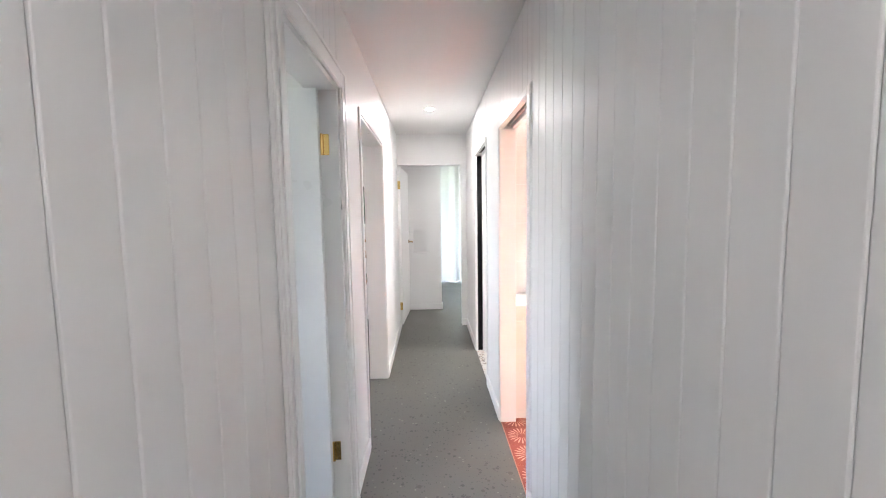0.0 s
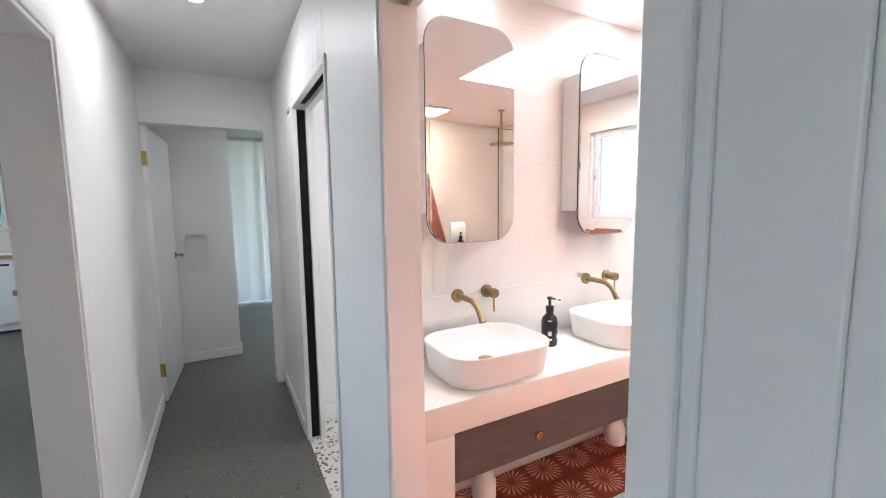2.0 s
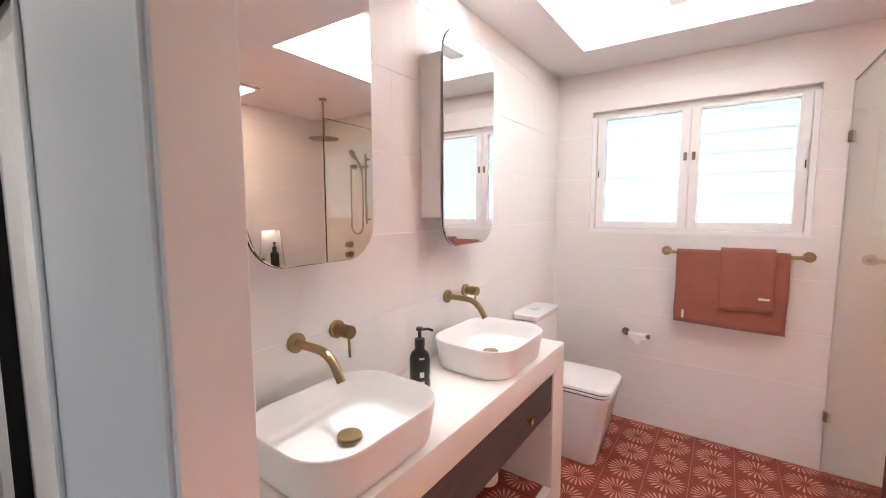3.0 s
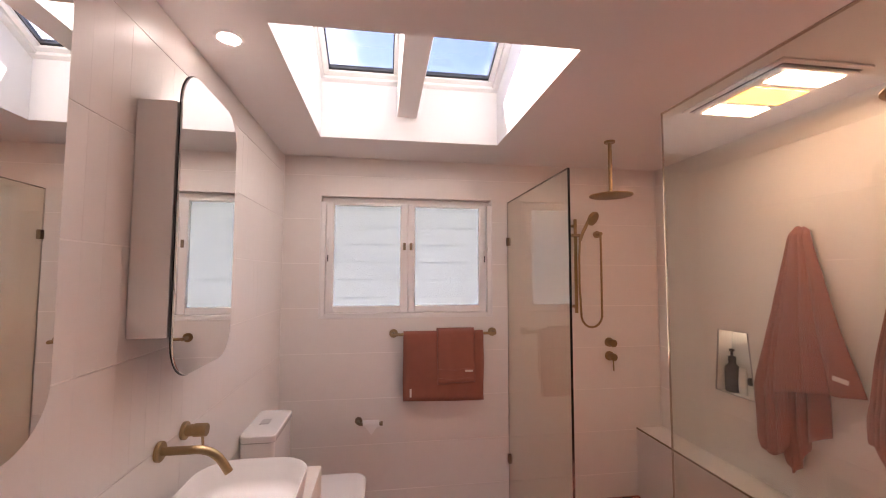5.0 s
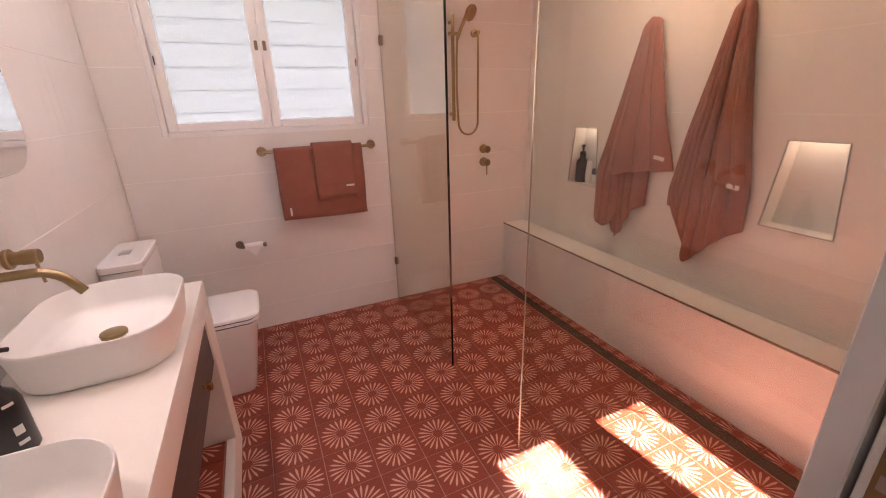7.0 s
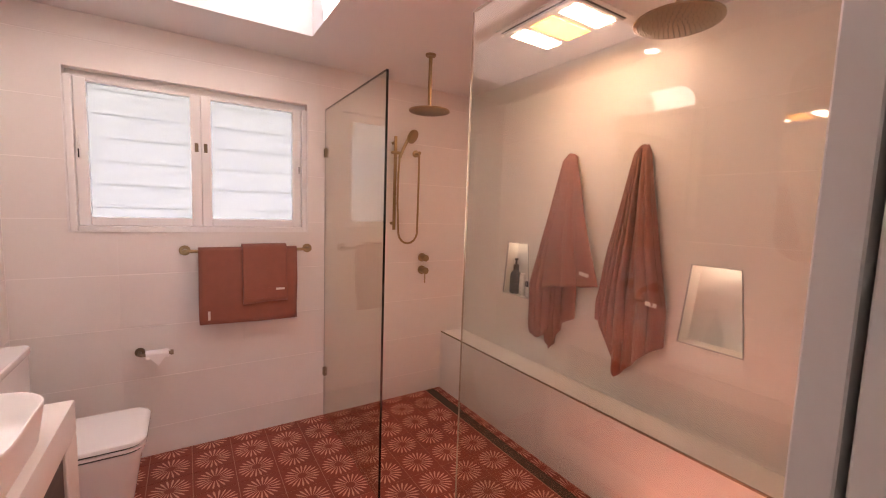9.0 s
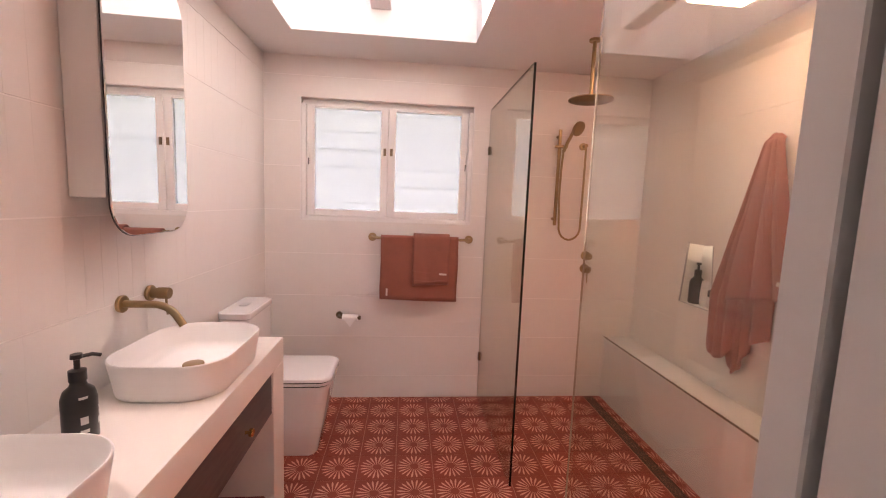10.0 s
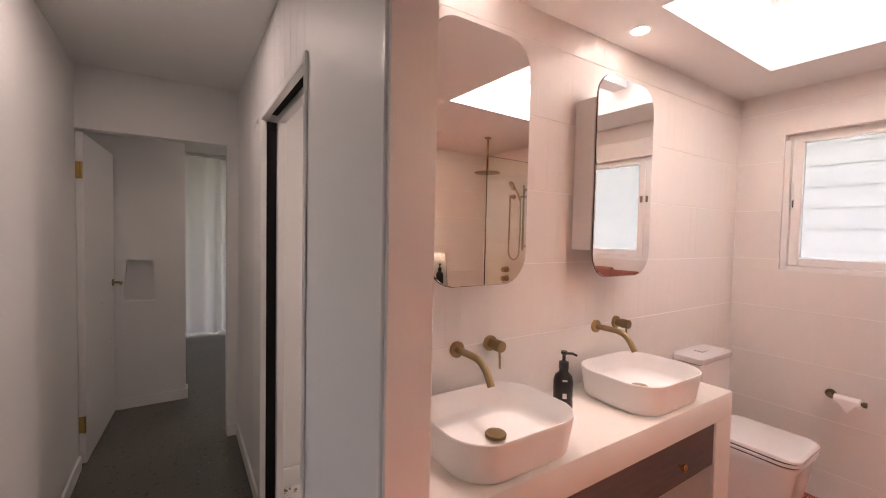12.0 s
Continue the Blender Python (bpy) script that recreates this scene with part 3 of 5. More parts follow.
# roof lights on the slope
SL = Matrix.Translation((SHX1, 0, roof_z(SHX1))) @ Matrix.Rotation(-math.atan(RISE), 4, "Y").inverted()
SLEN = (SHX1 - SHX0) / math.cos(math.atan(RISE))


def on_slope(bm):
    # local -x runs up the slope
    bmesh.ops.transform(bm, matrix=SL, verts=bm.verts[:])
    return bm


for k, (v0, v1) in enumerate(((1.32, 1.86), (1.915, 2.41))):
    rl = thing(f"roof_window", (2.3, (v0 + v1) / 2, 2.9), "white framed roof window with clear glass, closed", "roof window", "roof windows")
    g0, g1 = (1.405, 1.79) if k == 0 else (1.97, 2.335)
    part("outer_frame", on_slope(boxes((-0.03, 0.06, v0, v1, 0, 0.09), (-SLEN - 0.06, -SLEN + 0.02, v0, v1, 0, 0.09), (-SLEN + 0.02, -0.03, v0, g0 - 0.03, 0, 0.09), (-SLEN + 0.02, -0.03, g1 + 0.03, v1, 0, 0.09), bevel=0.004)), TRIM, rl)
    part("sash", on_slope(boxes((-0.062, -0.031, g0 - 0.029, g1 + 0.029, 0.015, 0.07), (-SLEN + 0.021, -SLEN + 0.06, g0 - 0.029, g1 + 0.029, 0.015, 0.07), (-SLEN + 0.06, -0.062, g0 - 0.029, g0, 0.015, 0.07), (-SLEN + 0.06, -0.062, g1, g1 + 0.029, 0.015, 0.07), bevel=0.003)), TRIM, rl)
    part("gasket", on_slope(boxes((-0.076, -0.0625, g0, g1, 0.03, 0.06), (-SLEN + 0.0605, -0.076, g1 - 0.006, g1, 0.03, 0.06), (-SLEN + 0.0605, -0.076, g0, g0 + 0.006, 0.03, 0.06))), DARK, rl, "black rubber glazing seal")
    # shadow off, so the dimming tint leaves direct daylight alone
    gp = part("pane", on_slope(boxes((-SLEN + 0.061, -0.0765, g0 + 0.0062, g1 - 0.0062, 0.042, 0.046))), ROOF_PANE, rl, "glass pane tinted to dim the sky behind it")
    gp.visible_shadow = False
# slab past the east wall is an unseen addition, shading the frosted window
structure("roof", boxes((0.45, SHX0 - 0.03, -0.3, 2.85, 2.62, 2.68), (SHX1 + 0.03, 3.95, -0.6, 3.1, 2.62, 2.68), (SHX0 - 0.03, SHX1 + 0.03, -0.3, SHY0 - 0.03, 2.62, 2.68), (SHX0 - 0.03, SHX1 + 0.03, SHY1 + 0.03, 2.85, 2.62, 2.68)), EXT_PAINT)

# shower bench along the south wall
structure("shower_bench", boxes((BATH_W, BATH_E, 0.001, 0.20, 0.0, 0.470), bevel=0.002), WALL_TILE, "white tiled ledge along the shower wall")
structure("trim_bench", boxes((BATH_W, BATH_E, 0.194, 0.2025, 0.4655, 0.4735)), BRONZE, "thin bronze edge strip")

# other rooms, plainly closed
structure("wall_kitchen_back", boxes((-5.0, -2.88, 8.3, 8.45, 0, 2.6), (-2.88, -0.92, 8.3, 8.45, 0, 1.21), (-2.88, -0.92, 8.3, 8.45, 2.07, 2.6), (-0.92, -0.05, 8.3, 8.45, 0, 2.6),
                                     (-0.05, 2.6, 8.3, 8.45, 2.3, 2.6), (2.6, 4.1, 8.3, 8.45, 0, 2.6)), PAINT)
# the two unseen openings are made up, for the bedroom and kitchen fill lamps
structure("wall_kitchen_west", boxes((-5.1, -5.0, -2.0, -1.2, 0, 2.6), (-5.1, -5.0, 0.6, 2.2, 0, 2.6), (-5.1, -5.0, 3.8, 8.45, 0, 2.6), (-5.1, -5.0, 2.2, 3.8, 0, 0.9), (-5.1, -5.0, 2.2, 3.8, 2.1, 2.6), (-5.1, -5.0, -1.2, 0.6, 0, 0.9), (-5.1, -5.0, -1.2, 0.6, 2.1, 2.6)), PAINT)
structure("wall_left_room", boxes((-5.0, -0.47, 1.6, 1.7, 0, 2.6), (-5.0, -0.47, -2.1, -2.0, 0, 2.6)), PAINT)
structure("wall_kitchen_living", boxes((-0.62, -0.5, 4.75, 8.3, 0, 2.6), (-0.5, -0.47, 4.75, 4.8, 0, 2.6)), PAINT)
HN = [(-0.221, 0.857), (-0.004, 0.857), (-0.030, 1.198), (-0.195, 1.198)]


def put_h(u, v, d):
    return (u, 5.55 + d, v)


bm = boxes((-0.5, 0.2, 5.64, 5.70, 0, 2.6))
for q in without([(-0.5, 0), (0.2, 0), (0.2, 2.6), (-0.5, 2.6)], HN):
    prism(bm, q, put_h, 0.0, 0.09)
structure("wall_living_pier", bm, PAINT, "white wall end with a small trapezoid niche")
structure("baseboard_pier", boxes((-0.5, 0.212, 5.537, 5.5495, 0.0, 0.075), (0.2005, 0.212, 5.5497, 5.70, 0.0, 0.075), bevel=0.003), TRIM, "white painted timber skirting")
# unseen overhang, added so that no sun falls on the curtain
structure("sun_block_slab", boxes((-5.1, 4.2, 8.455, 9.65, 2.48, 2.56)), EXT_PAINT, "unseen slab added to keep sun off the curtain and kitchen")
structure("wall_side_room", boxes((BATH_W, 3.4, 3.85, END_Y, 0, 2.6), (3.36, 3.45, 2.79, 3.85, 0, 2.6)), PAINT, "white wall of the side room")
structure("wall_living", boxes((BATH_W, 4.1, END_Y, END_Y + 0.1, 0, 2.6), (4.1, 4.2, END_Y, 8.45, 0, 2.6)), PAINT)
structure("ceiling_kitchen", boxes((-5.0, -0.47, -2.0, 8.3, 2.47, 2.6), (-0.47, 4.1, END_Y + 0.1, 8.3, 2.47, 2.6), (BATH_W, 3.4, 2.79, 3.85, 2.42, 2.6)), CEIL, "white flat ceiling")
structure("roof_house", boxes((-5.1, 0.45, -2.2, 8.6, 2.63, 2.7), (0.45, 4.2, 2.86, 8.6, 2.63, 2.7)), EXT_PAINT)
structure("ground", boxes((-60, 60, -60, 60, -0.3, -0.16)), GRASS, "green lawn")

# ---- bathroom ----
# window
win = tagged(new("window_1"), "white two-sash window with frosted panes", "", "", "structure")
xw = BATH_E + 0.03
part("window_frame", boxes((xw - 0.024, xw + 0.10, WIN_Y0, WIN_Y0 + 0.03, WIN_Z0, WIN_Z1 - 0.0365), (xw - 0.024, xw + 0.10, WIN_Y1 - 0.03, WIN_Y1, WIN_Z0, WIN_Z1 - 0.0365),
                           (xw + 0.030, xw + 0.10, WIN_Y0, WIN_Y1, WIN_Z1 - 0.036, WIN_Z1), (xw - 0.024, xw + 0.10, WIN_Y0 + 0.03, WIN_Y1 - 0.03, WIN_Z0, WIN_Z0 + 0.026), bevel=0.003), TRIM, win)
part("edge_bead", boxes((xw - 0.032, xw - 0.025, WIN_Y0 - 0.006, WIN_Y1 + 0.006, WIN_Z0 - 0.006, WIN_Z0 + 0.002), (xw - 0.032, xw - 0.025, WIN_Y0 - 0.006, WIN_Y0 + 0.001, WIN_Z0 + 0.003, WIN_Z1), (xw - 0.032, xw - 0.025, WIN_Y1 - 0.001, WIN_Y1 + 0.006, WIN_Z0 + 0.003, WIN_Z1), bevel=0.001), TRIM, win, "thin white tile edge bead")
for y0, y1 in ((WIN_Y0 + 0.031, 1.8525), (1.8535, WIN_Y1 - 0.031)):
    z0, z1 = WIN_Z0 + 0.027, WIN_Z1 - 0.037
    part("sash", boxes((xw + 0.004, xw + 0.045, y0, y0 + 0.05, z0, z1), (xw + 0.004, xw + 0.045, y1 - 0.05, y1, z0, z1), (xw + 0.004, xw + 0.045, y0 + 0.05, y1 - 0.05, z1 - 0.018, z1), (xw + 0.004, xw + 0.045, y0 + 0.05, y1 - 0.05, z0, z0 + 0.044), bevel=0.003), TRIM, win)
    fp = part("pane", boxes((xw + 0.024, xw + 0.029, y0 + 0.0505, y1 - 0.0505, z0 + 0.0445, z1 - 0.0185)), FROST, win, "frosted glass pane")
    fp.visible_shadow = False
    yc = y1 - 0.022 if y1 < 1.9 else y0 + 0.022
    part("catch", boxes((xw - 0.006, xw + 0.0035, yc - 0.009, yc + 0.009, 1.735, 1.785), bevel=0.002), BRONZE, win, "small dark metal catch")
    yh = y0 + 0.014 if y1 < 1.9 else y1 - 0.014
    hd = part("handle", tube(boxes((xw - 0.008, xw + 0.0035, yh - 0.007, yh + 0.007, 1.65, 1.73), bevel=0.002), [(xw - 0.010, yh, 1.70), (xw - 0.026, yh, 1.74), (xw - 0.030, yh, 1.80)], 0.006, 8), TRIM, win)
    part("handle_slot", boxes((xw - 0.0092, xw - 0.0078, yh - 0.003, yh + 0.003, 1.655, 1.70)), DARK, hd, "dark handle slot")
part("meeting_cover", boxes((xw + 0.046, xw + 0.056, 1.815, 1.891, WIN_Z0 + 0.03, WIN_Z1 - 0.035)), TRIM, win)
louvre = thing("louvre_shutter", (xw + 0.13, 1.85, WIN_Z0), "pale frosted louvre blades outside the window", "louvre")
for k in range(7):
    zc = WIN_Z0 + 0.06 + 0.125 * k
    bmb = boxes((-0.002, 0.002, WIN_Y0 + 0.01, WIN_Y1 - 0.01, -0.0635, 0.0635))
    bmesh.ops.transform(bmb, matrix=pose(xw + 0.135, 0, zc, 0, -5, 0), verts=bmb.verts[:])
    part("blade", bmb, BLADE, louvre).visible_shadow = False
    # added strip, darker in colour, draws the line where blades overlap
    part("lap_strip", boxes((xw + 0.122, xw + 0.127, WIN_Y0 + 0.011, WIN_Y1 - 0.011, zc - 0.0660, zc - 0.0618)), LAP, louvre)
for ya in (WIN_Y0, WIN_Y1 - 0.0095):
    part("side_channel", boxes((xw + 0.115, xw + 0.155, ya, ya + 0.0095, WIN_Z0 - 0.02, WIN_Z1)), TRIM, louvre)

# vanity
VX0, VX1, VY0, VZ = BATH_W + 0.002, 2.185, 2.253, 0.798
vanity = thing("vanity_bench", ((VX0 + VX1) / 2, 2.47, 0), "cream plaster vanity bench with a dark timber drawer", "vanity")
yb = BATH_N - 0.001
part("benchtop", boxes((VX0, VX1, VY0, yb, 0.690, VZ), bevel=0.005, seg=2), RENDER, vanity)
part("side_panel", boxes((VX0, 0.738, VY0 + 0.0005, yb, 0.0, 0.6895), bevel=0.003), RENDER, vanity)
part("side_panel", boxes((2.048, VX1, VY0 + 0.0005, yb, 0.0, 0.6895), bevel=0.003), RENDER, vanity)
part("kerb", boxes((0.7385, 2.0475, VY0 + 0.001, VY0 + 0.036, 0.0, 0.130), bevel=0.003), RENDER, vanity)
drawer = part("drawer", boxes((0.742, 2.044, VY0 + 0.008, VY0 + 0.030, 0.508, 0.686), bevel=0.002), DRAWER, vanity, "dark stained timber drawer front")
part("drawer_box", boxes((0.76, 2.03, VY0 + 0.031, 2.60, 0.515, 0.66)), DRAWER, vanity)
for kx in (1.087, 1.761):
    part("knob", turned(bmesh.new(), (kx, VY0 + 0.008, 0.590), (kx, VY0 - 0.02, 0.590), ((0, 0.006), (0.45, 0.0055), (0.55, 0.014), (0.92, 0.0145), (1, 0.012)), 20), GOLD, drawer, "round brass knob")
for tx in (0.985, 1.776):
    trap = thing("bottle_trap", (tx, 2.45, 0.25), "white plastic bottle trap under the vanity drawer", "waste trap", "waste traps")
    part("cup", turned(bmesh.new(), (tx, 2.45, 0.245), (tx, 2.45, 0.40), ((0, 0.044), (0.06, 0.05), (0.5, 0.05), (0.58, 0.042), (0.8, 0.036), (1, 0.02)), 24), WHITE_PLASTIC, trap)
    part("inlet_pipe", rod(bmesh.new(), (tx, 2.45, 0.40), (tx, 2.45, 0.514), 0.019), WHITE_PLASTIC, trap)
    part("outlet_pipe", tube(bmesh.new(), [(tx, 2.485, 0.36), (tx, 2.55, 0.36), (tx, BATH_N - 0.001, 0.36)], 0.019), WHITE_PLASTIC, trap)


def build_basin(cx, cy):
    b = thing("basin", (cx, cy, VZ), "matte white rounded vessel basin on the vanity", "basin", "basins")

    def lp(w, d, r, z):
        return [(cx + x, cy + y, z) for x, y in rounded(w, d, r, 10)]
    W, D, R = 0.452, 0.362, 0.116
    z0, zr = VZ + 0.001, VZ + 0.119
    bm = bmesh.new()
    rows = [lp(W - .05, D - .05, R - .02, z0), lp(W - .036, D - .036, R - .01, z0 + .003), lp(W - .028, D - .028, R - .006, z0 + .012)]
    rows += [lp(W - .026 + .024 * k / 6, D - .026 + .024 * k / 6, R - .005 + .005 * k / 6, z0 + .02 + (zr - z0 - .028) * k / 6) for k in range(7)]
    rows += [lp(W - .001, D - .001, R, zr - .003), lp(W - .004, D - .004, R, zr), lp(W - .009, D - .009, R - .003, zr), lp(W - .012, D - .012, R - .004, zr - .003)]
    rows += [lp(W - .013 - .004 * k, D - .013 - .004 * k, R - .005 - .001 * k, zr - .006 - (zr - z0 - .060) * k / 5) for k in range(1, 6)]
    for k in range(1, 9):
        a = radians(90 * k / 8)
        inn = .033 + .074 * (1 - math.cos(a))
        rows.append(lp(W - inn, D - inn, R - .010 - .035 * (1 - math.cos(a)), z0 + .054 - .031 * math.sin(a)))
    rows += [lp(W - .17, D - .17, .06, z0 + .0222), lp(W - .27, D - .25, .045, z0 + .0212)]
    rows.append(lp(.08, .06, .028, z0 + .0205))
    loft(bm, rows)
    part("bowl", bm, CERAMIC, b)
    part("waste", turned(bmesh.new(), (cx, cy - 0.003, z0 + 0.024), (cx, cy - 0.003, z0 + 0.043), ((0, 0.026), (0.25, 0.033), (0.42, 0.033), (0.5, 0.022), (0.6, 0.022), (0.66, 0.034), (0.85, 0.032), (1, 0.014)), 28), BRASS, b, "brass pop-up waste")
    return b


basin = build_basin(0.99, 2.440)
copy_thing(basin, pose(1.778, 2.440, VZ))


def build_tap(x, z):
    yw = BATH_N - 0.0005
    sp = thing("wall_spout", (x, yw, z), "brushed brass wall spout over a basin", "tap", "basin spouts")
    part("flange", turned(bmesh.new(), (x, yw, z), (x, yw - 0.012, z), ((0, 0.029), (0.8, 0.0295), (1, 0.027)), 28), BRASS, sp)
    pts = [(x, yw - 0.012, z), (x, 2.56, z)] + [(x, 2.56 - 0.085 * math.sin(radians(a)), z - 0.085 * (1 - math.cos(radians(a)))) for a in range(12, 72, 12)] + [(x, 2.468, z - 0.072)]
    part("spout", tube(bmesh.new(), pts, 0.0125, 16), BRASS, sp)
    return sp


def build_mixer(x, z):
    yw = BATH_N - 0.0005
    mx = thing("wall_mixer", (x, yw, z), "brushed brass wall mixer with a pin lever", "tap", "basin mixers")
    part("flange", turned(bmesh.new(), (x, yw, z), (x, yw - 0.012, z), ((0, 0.029), (0.8, 0.0295), (1, 0.027)), 28), BRASS, mx)
    part("body", turned(bmesh.new(), (x, yw - 0.012, z), (x, yw - 0.074, z), ((0, 0.019), (0.35, 0.019), (0.37, 0.0215), (0.95, 0.0215), (1, 0.0195)), 24), BRASS, mx)
    part("lever", rod(bmesh.new(), (x, yw - 0.060, z - 0.020), (x, yw - 0.064, z - 0.082), 0.0042, 10), BRASS, mx)
    return mx


spout = build_tap(0.994, 1.044)
copy_thing(spout, pose(1.783, BATH_N - 0.0005, 1.044))
mixer = build_mixer(1.147, 1.048)
copy_thing(mixer, pose(1.936, BATH_N - 0.0005, 1.048))


def build_cabinet(x0, x1):
    c = thing("mirror_cabinet", ((x0 + x1) / 2, BATH_N, 1.285), "wall cabinet with a tall rounded mirror door", "mirror cabinet", "mirror cabinets")
    part("body", boxes((x0 + 0.004, x1 - 0.012, 2.5675, BATH_N - 0.0005, 1.401, 2.036), bevel=0.002), CAB_SIDE, c)
    cx, czz = (x0 + x1) / 2, (1.285 + 2.142) / 2

    def lp(gr, y):
        return [(cx + x, y + 0.0148 * x, czz + z) for x, z in rounded(x1 - x0 + gr, 2.142 - 1.285 + gr, 0.105, 12)]
    door = part("door", loft(bmesh.new(), [lp(0, 2.5635), lp(0, 2.561)]), DARK, c, "dark backing of the mirror door")
    part("mirror", loft(bmesh.new(), [lp(-0.003, 2.5605), lp(-0.003, 2.558), lp(-0.006, 2.5565)]), MIRROR, door, "frameless silver mirror with rounded corners", smooth=False)
    return c


cabinet = build_cabinet(0.797, 1.22)
copy_thing(cabinet, pose((1.597 + 2.015) / 2, BATH_N, 1.285))


def build_bottle(at, s=1.0, name="soap_bottle", label="black pump bottle with a grey printed label", bars=True):
    x, y, z = at
    b = thing(name, at, label, "bottle")
    part("bottle", turned(bmesh.new(), (x, y, z), (x, y, z + 0.145 * s), ((0, 0.030 * s), (0.04, 0.034 * s), (0.72, 0.034 * s), (0.84, 0.029 * s), (0.92, 0.017 * s), (1, 0.014 * s)), 28), DARK, b)
    part("pump", turned(bmesh.new(), (x, y, z + 0.145 * s), (x, y, z + 0.208 * s), ((0, 0.017 * s), (0.4, 0.017 * s), (0.45, 0.006 * s), (0.8, 0.006 * s), (0.84, 0.012 * s), (1, 0.011 * s)), 20), DARK, b)
    part("nozzle", tube(bmesh.new(), [(x, y, z + 0.200 * s), (x + 0.02 * s, y - 0.02 * s, z + 0.201 * s), (x + 0.032 * s, y - 0.030 * s, z + 0.194 * s)], 0.0045 * s, 10), DARK, b)
    if bars:
        for a, ww, zz, hh in ((-60, 18, 0.045, 0.016), (-60, 14, 0.078, 0.006), (-60, 12, 0.066, 0.006), (-60, 16, 0.112, 0.005), (-130, 12, 0.058, 0.018), (-130, 14, 0.112, 0.006), (-130, 14, 0.032, 0.008)):
            bm = bmesh.new()
            lo, hi = [], []
            for i in range(7):
                t = radians(a - ww + 2 * ww * i / 6)
                r = 0.0346 * s
                lo.append(bm.verts.new((x + r * math.cos(t), y + r * math.sin(t), z + (zz - hh / 2) * s)))
                hi.append(bm.verts.new((x + r * math.cos(t), y + r * math.sin(t), z + (zz + hh / 2) * s)))
            for i in range(6):
                bm.faces.new((lo[i], lo[i + 1], hi[i + 1], hi[i]))
            part("label_line", bm, LABEL, b, "grey printed line")
    return b


build_bottle((1.388, 2.512, VZ + 0.0005), 1.07)
zb = NZ0 + 0.004
build_bottle((NICHES[0] + 0.065, -0.055, zb), 1.2, "shampoo_bottle", "black pump bottle in the shower niche", False)
tb = thing("lotion_tube", (NICHES[0] - 0.01, -0.05, zb), "white squeeze tube standing in the niche", "tube")
part("tube", turned(bmesh.new(), (NICHES[0] - 0.01, -0.05, zb + 0.018), (NICHES[0] - 0.01, -0.05, zb + 0.15), ((0, 0.022), (0.3, 0.024), (1, 0.018)), 18), WHITE_PLASTIC, tb)
part("cap", turned(bmesh.new(), (NICHES[0] - 0.01, -0.05, zb), (NICHES[0] - 0.01, -0.05, zb + 0.018), ((0, 0.019), (1, 0.02)), 18), WHITE_PLASTIC, tb)
jar = thing("cream_jar", (NICHES[0] - 0.075, -0.055, zb), "white jar with a dark lid in the niche", "jar")
part("jar", turned(bmesh.new(), (NICHES[0] - 0.075, -0.055, zb), (NICHES[0] - 0.075, -0.055, zb + 0.07), ((0, 0.028), (0.1, 0.03), (0.9, 0.03), (1, 0.028)), 20), WHITE_PLASTIC, jar)
part("lid", turned(bmesh.new(), (NICHES[0] - 0.075, -0.055, zb + 0.07), (NICHES[0] - 0.075, -0.055, zb + 0.105), ((0, 0.03), (0.9, 0.03), (1, 0.028)), 20), DARK, jar, "dark plastic lid")

# niche linings with a light strip above
for nc in NICHES:
    sh = niche_shape(nc)
    lin = tagged(new("niche_lining"), "white niche lining with a thin metal edge", "", "", "structure")
    part("back", prism(bmesh.new(), [(u, v) for u, v in sh], put_s, -0.1005, -0.097), PAINT, lin, smooth=False)
    cm = (nc, (NZ0 + NZ1) / 2)
    for a, b2 in zip(sh, sh[1:] + sh[:1]):
        ins = [(cm[0] + (p[0] - cm[0]) * 0.965, cm[1] + (p[1] - cm[1]) * 0.985) for p in (b2, a)]
        part("edge", prism(bmesh.new(), [a, b2, *ins], put_s, -0.003, 0.0062), STEEL, lin, "thin metal tile edge", smooth=False)
    part("light_strip", boxes((nc - 0.09, nc + 0.09, -0.085, -0.073, NZ1 - 0.010, NZ1 - 0.004)), LED_STRIP, lin, "lit warm LED strip")
    nl = area_lamp("niche_light", (nc, -0.06, NZ1 - 0.014), (nc, -0.06, 0), 0.18, 0.02, 0.0045, (1.0, 0.85, 0.64))

# toilet
TX = 2.655
toilet = thing("toilet", (TX, 2.4, 0), "white back-to-wall toilet with its lid down", "toilet")


def tl(w, y0, y1, r, z):
    return [(TX + x, (y0 + y1) / 2 + y, z) for x, y in rounded(w, y1 - y0, r, 7)]


part("pan", loft(bmesh.new(), [tl(.27, 2.185, yb, .045, 0.001), tl(.28, 2.178, yb, .05, .012), tl(.315, 2.145, yb, .055, .2), tl(.345, 2.115, yb, .06, .38), tl(.352, 2.105, yb, .062, .405), tl(.350, 2.107, yb, .062, .413)]), GLOSS_CERAMIC, toilet)
part("seat", loft(bmesh.new(), [tl(.352, 2.103, 2.50, .066, .420), tl(.358, 2.098, 2.50, .066, .4225), tl(.358, 2.098, 2.50, .066, .4315), tl(.352, 2.103, 2.50, .066, .434)]), GLOSS_CERAMIC, toilet)
part("lid", loft(bmesh.new(), [tl(.352, 2.103, 2.50, .066, .4405), tl(.358, 2.096, 2.50, .066, .443), tl(.358, 2.096, 2.50, .066, .452), tl(.350, 2.102, 2.497, .064, .4585), tl(.325, 2.118, 2.49, .055, .461)]), GLOSS_CERAMIC, toilet)
# black core paints in the shade lines between pan, seat and lid
part("seat_gap_shade", loft(bmesh.new(), [tl(.344, 2.109, 2.498, .06, .4135), tl(.344, 2.109, 2.498, .06, .441)]), DARK, toilet, "black filler for the shade between pan, seat and lid")
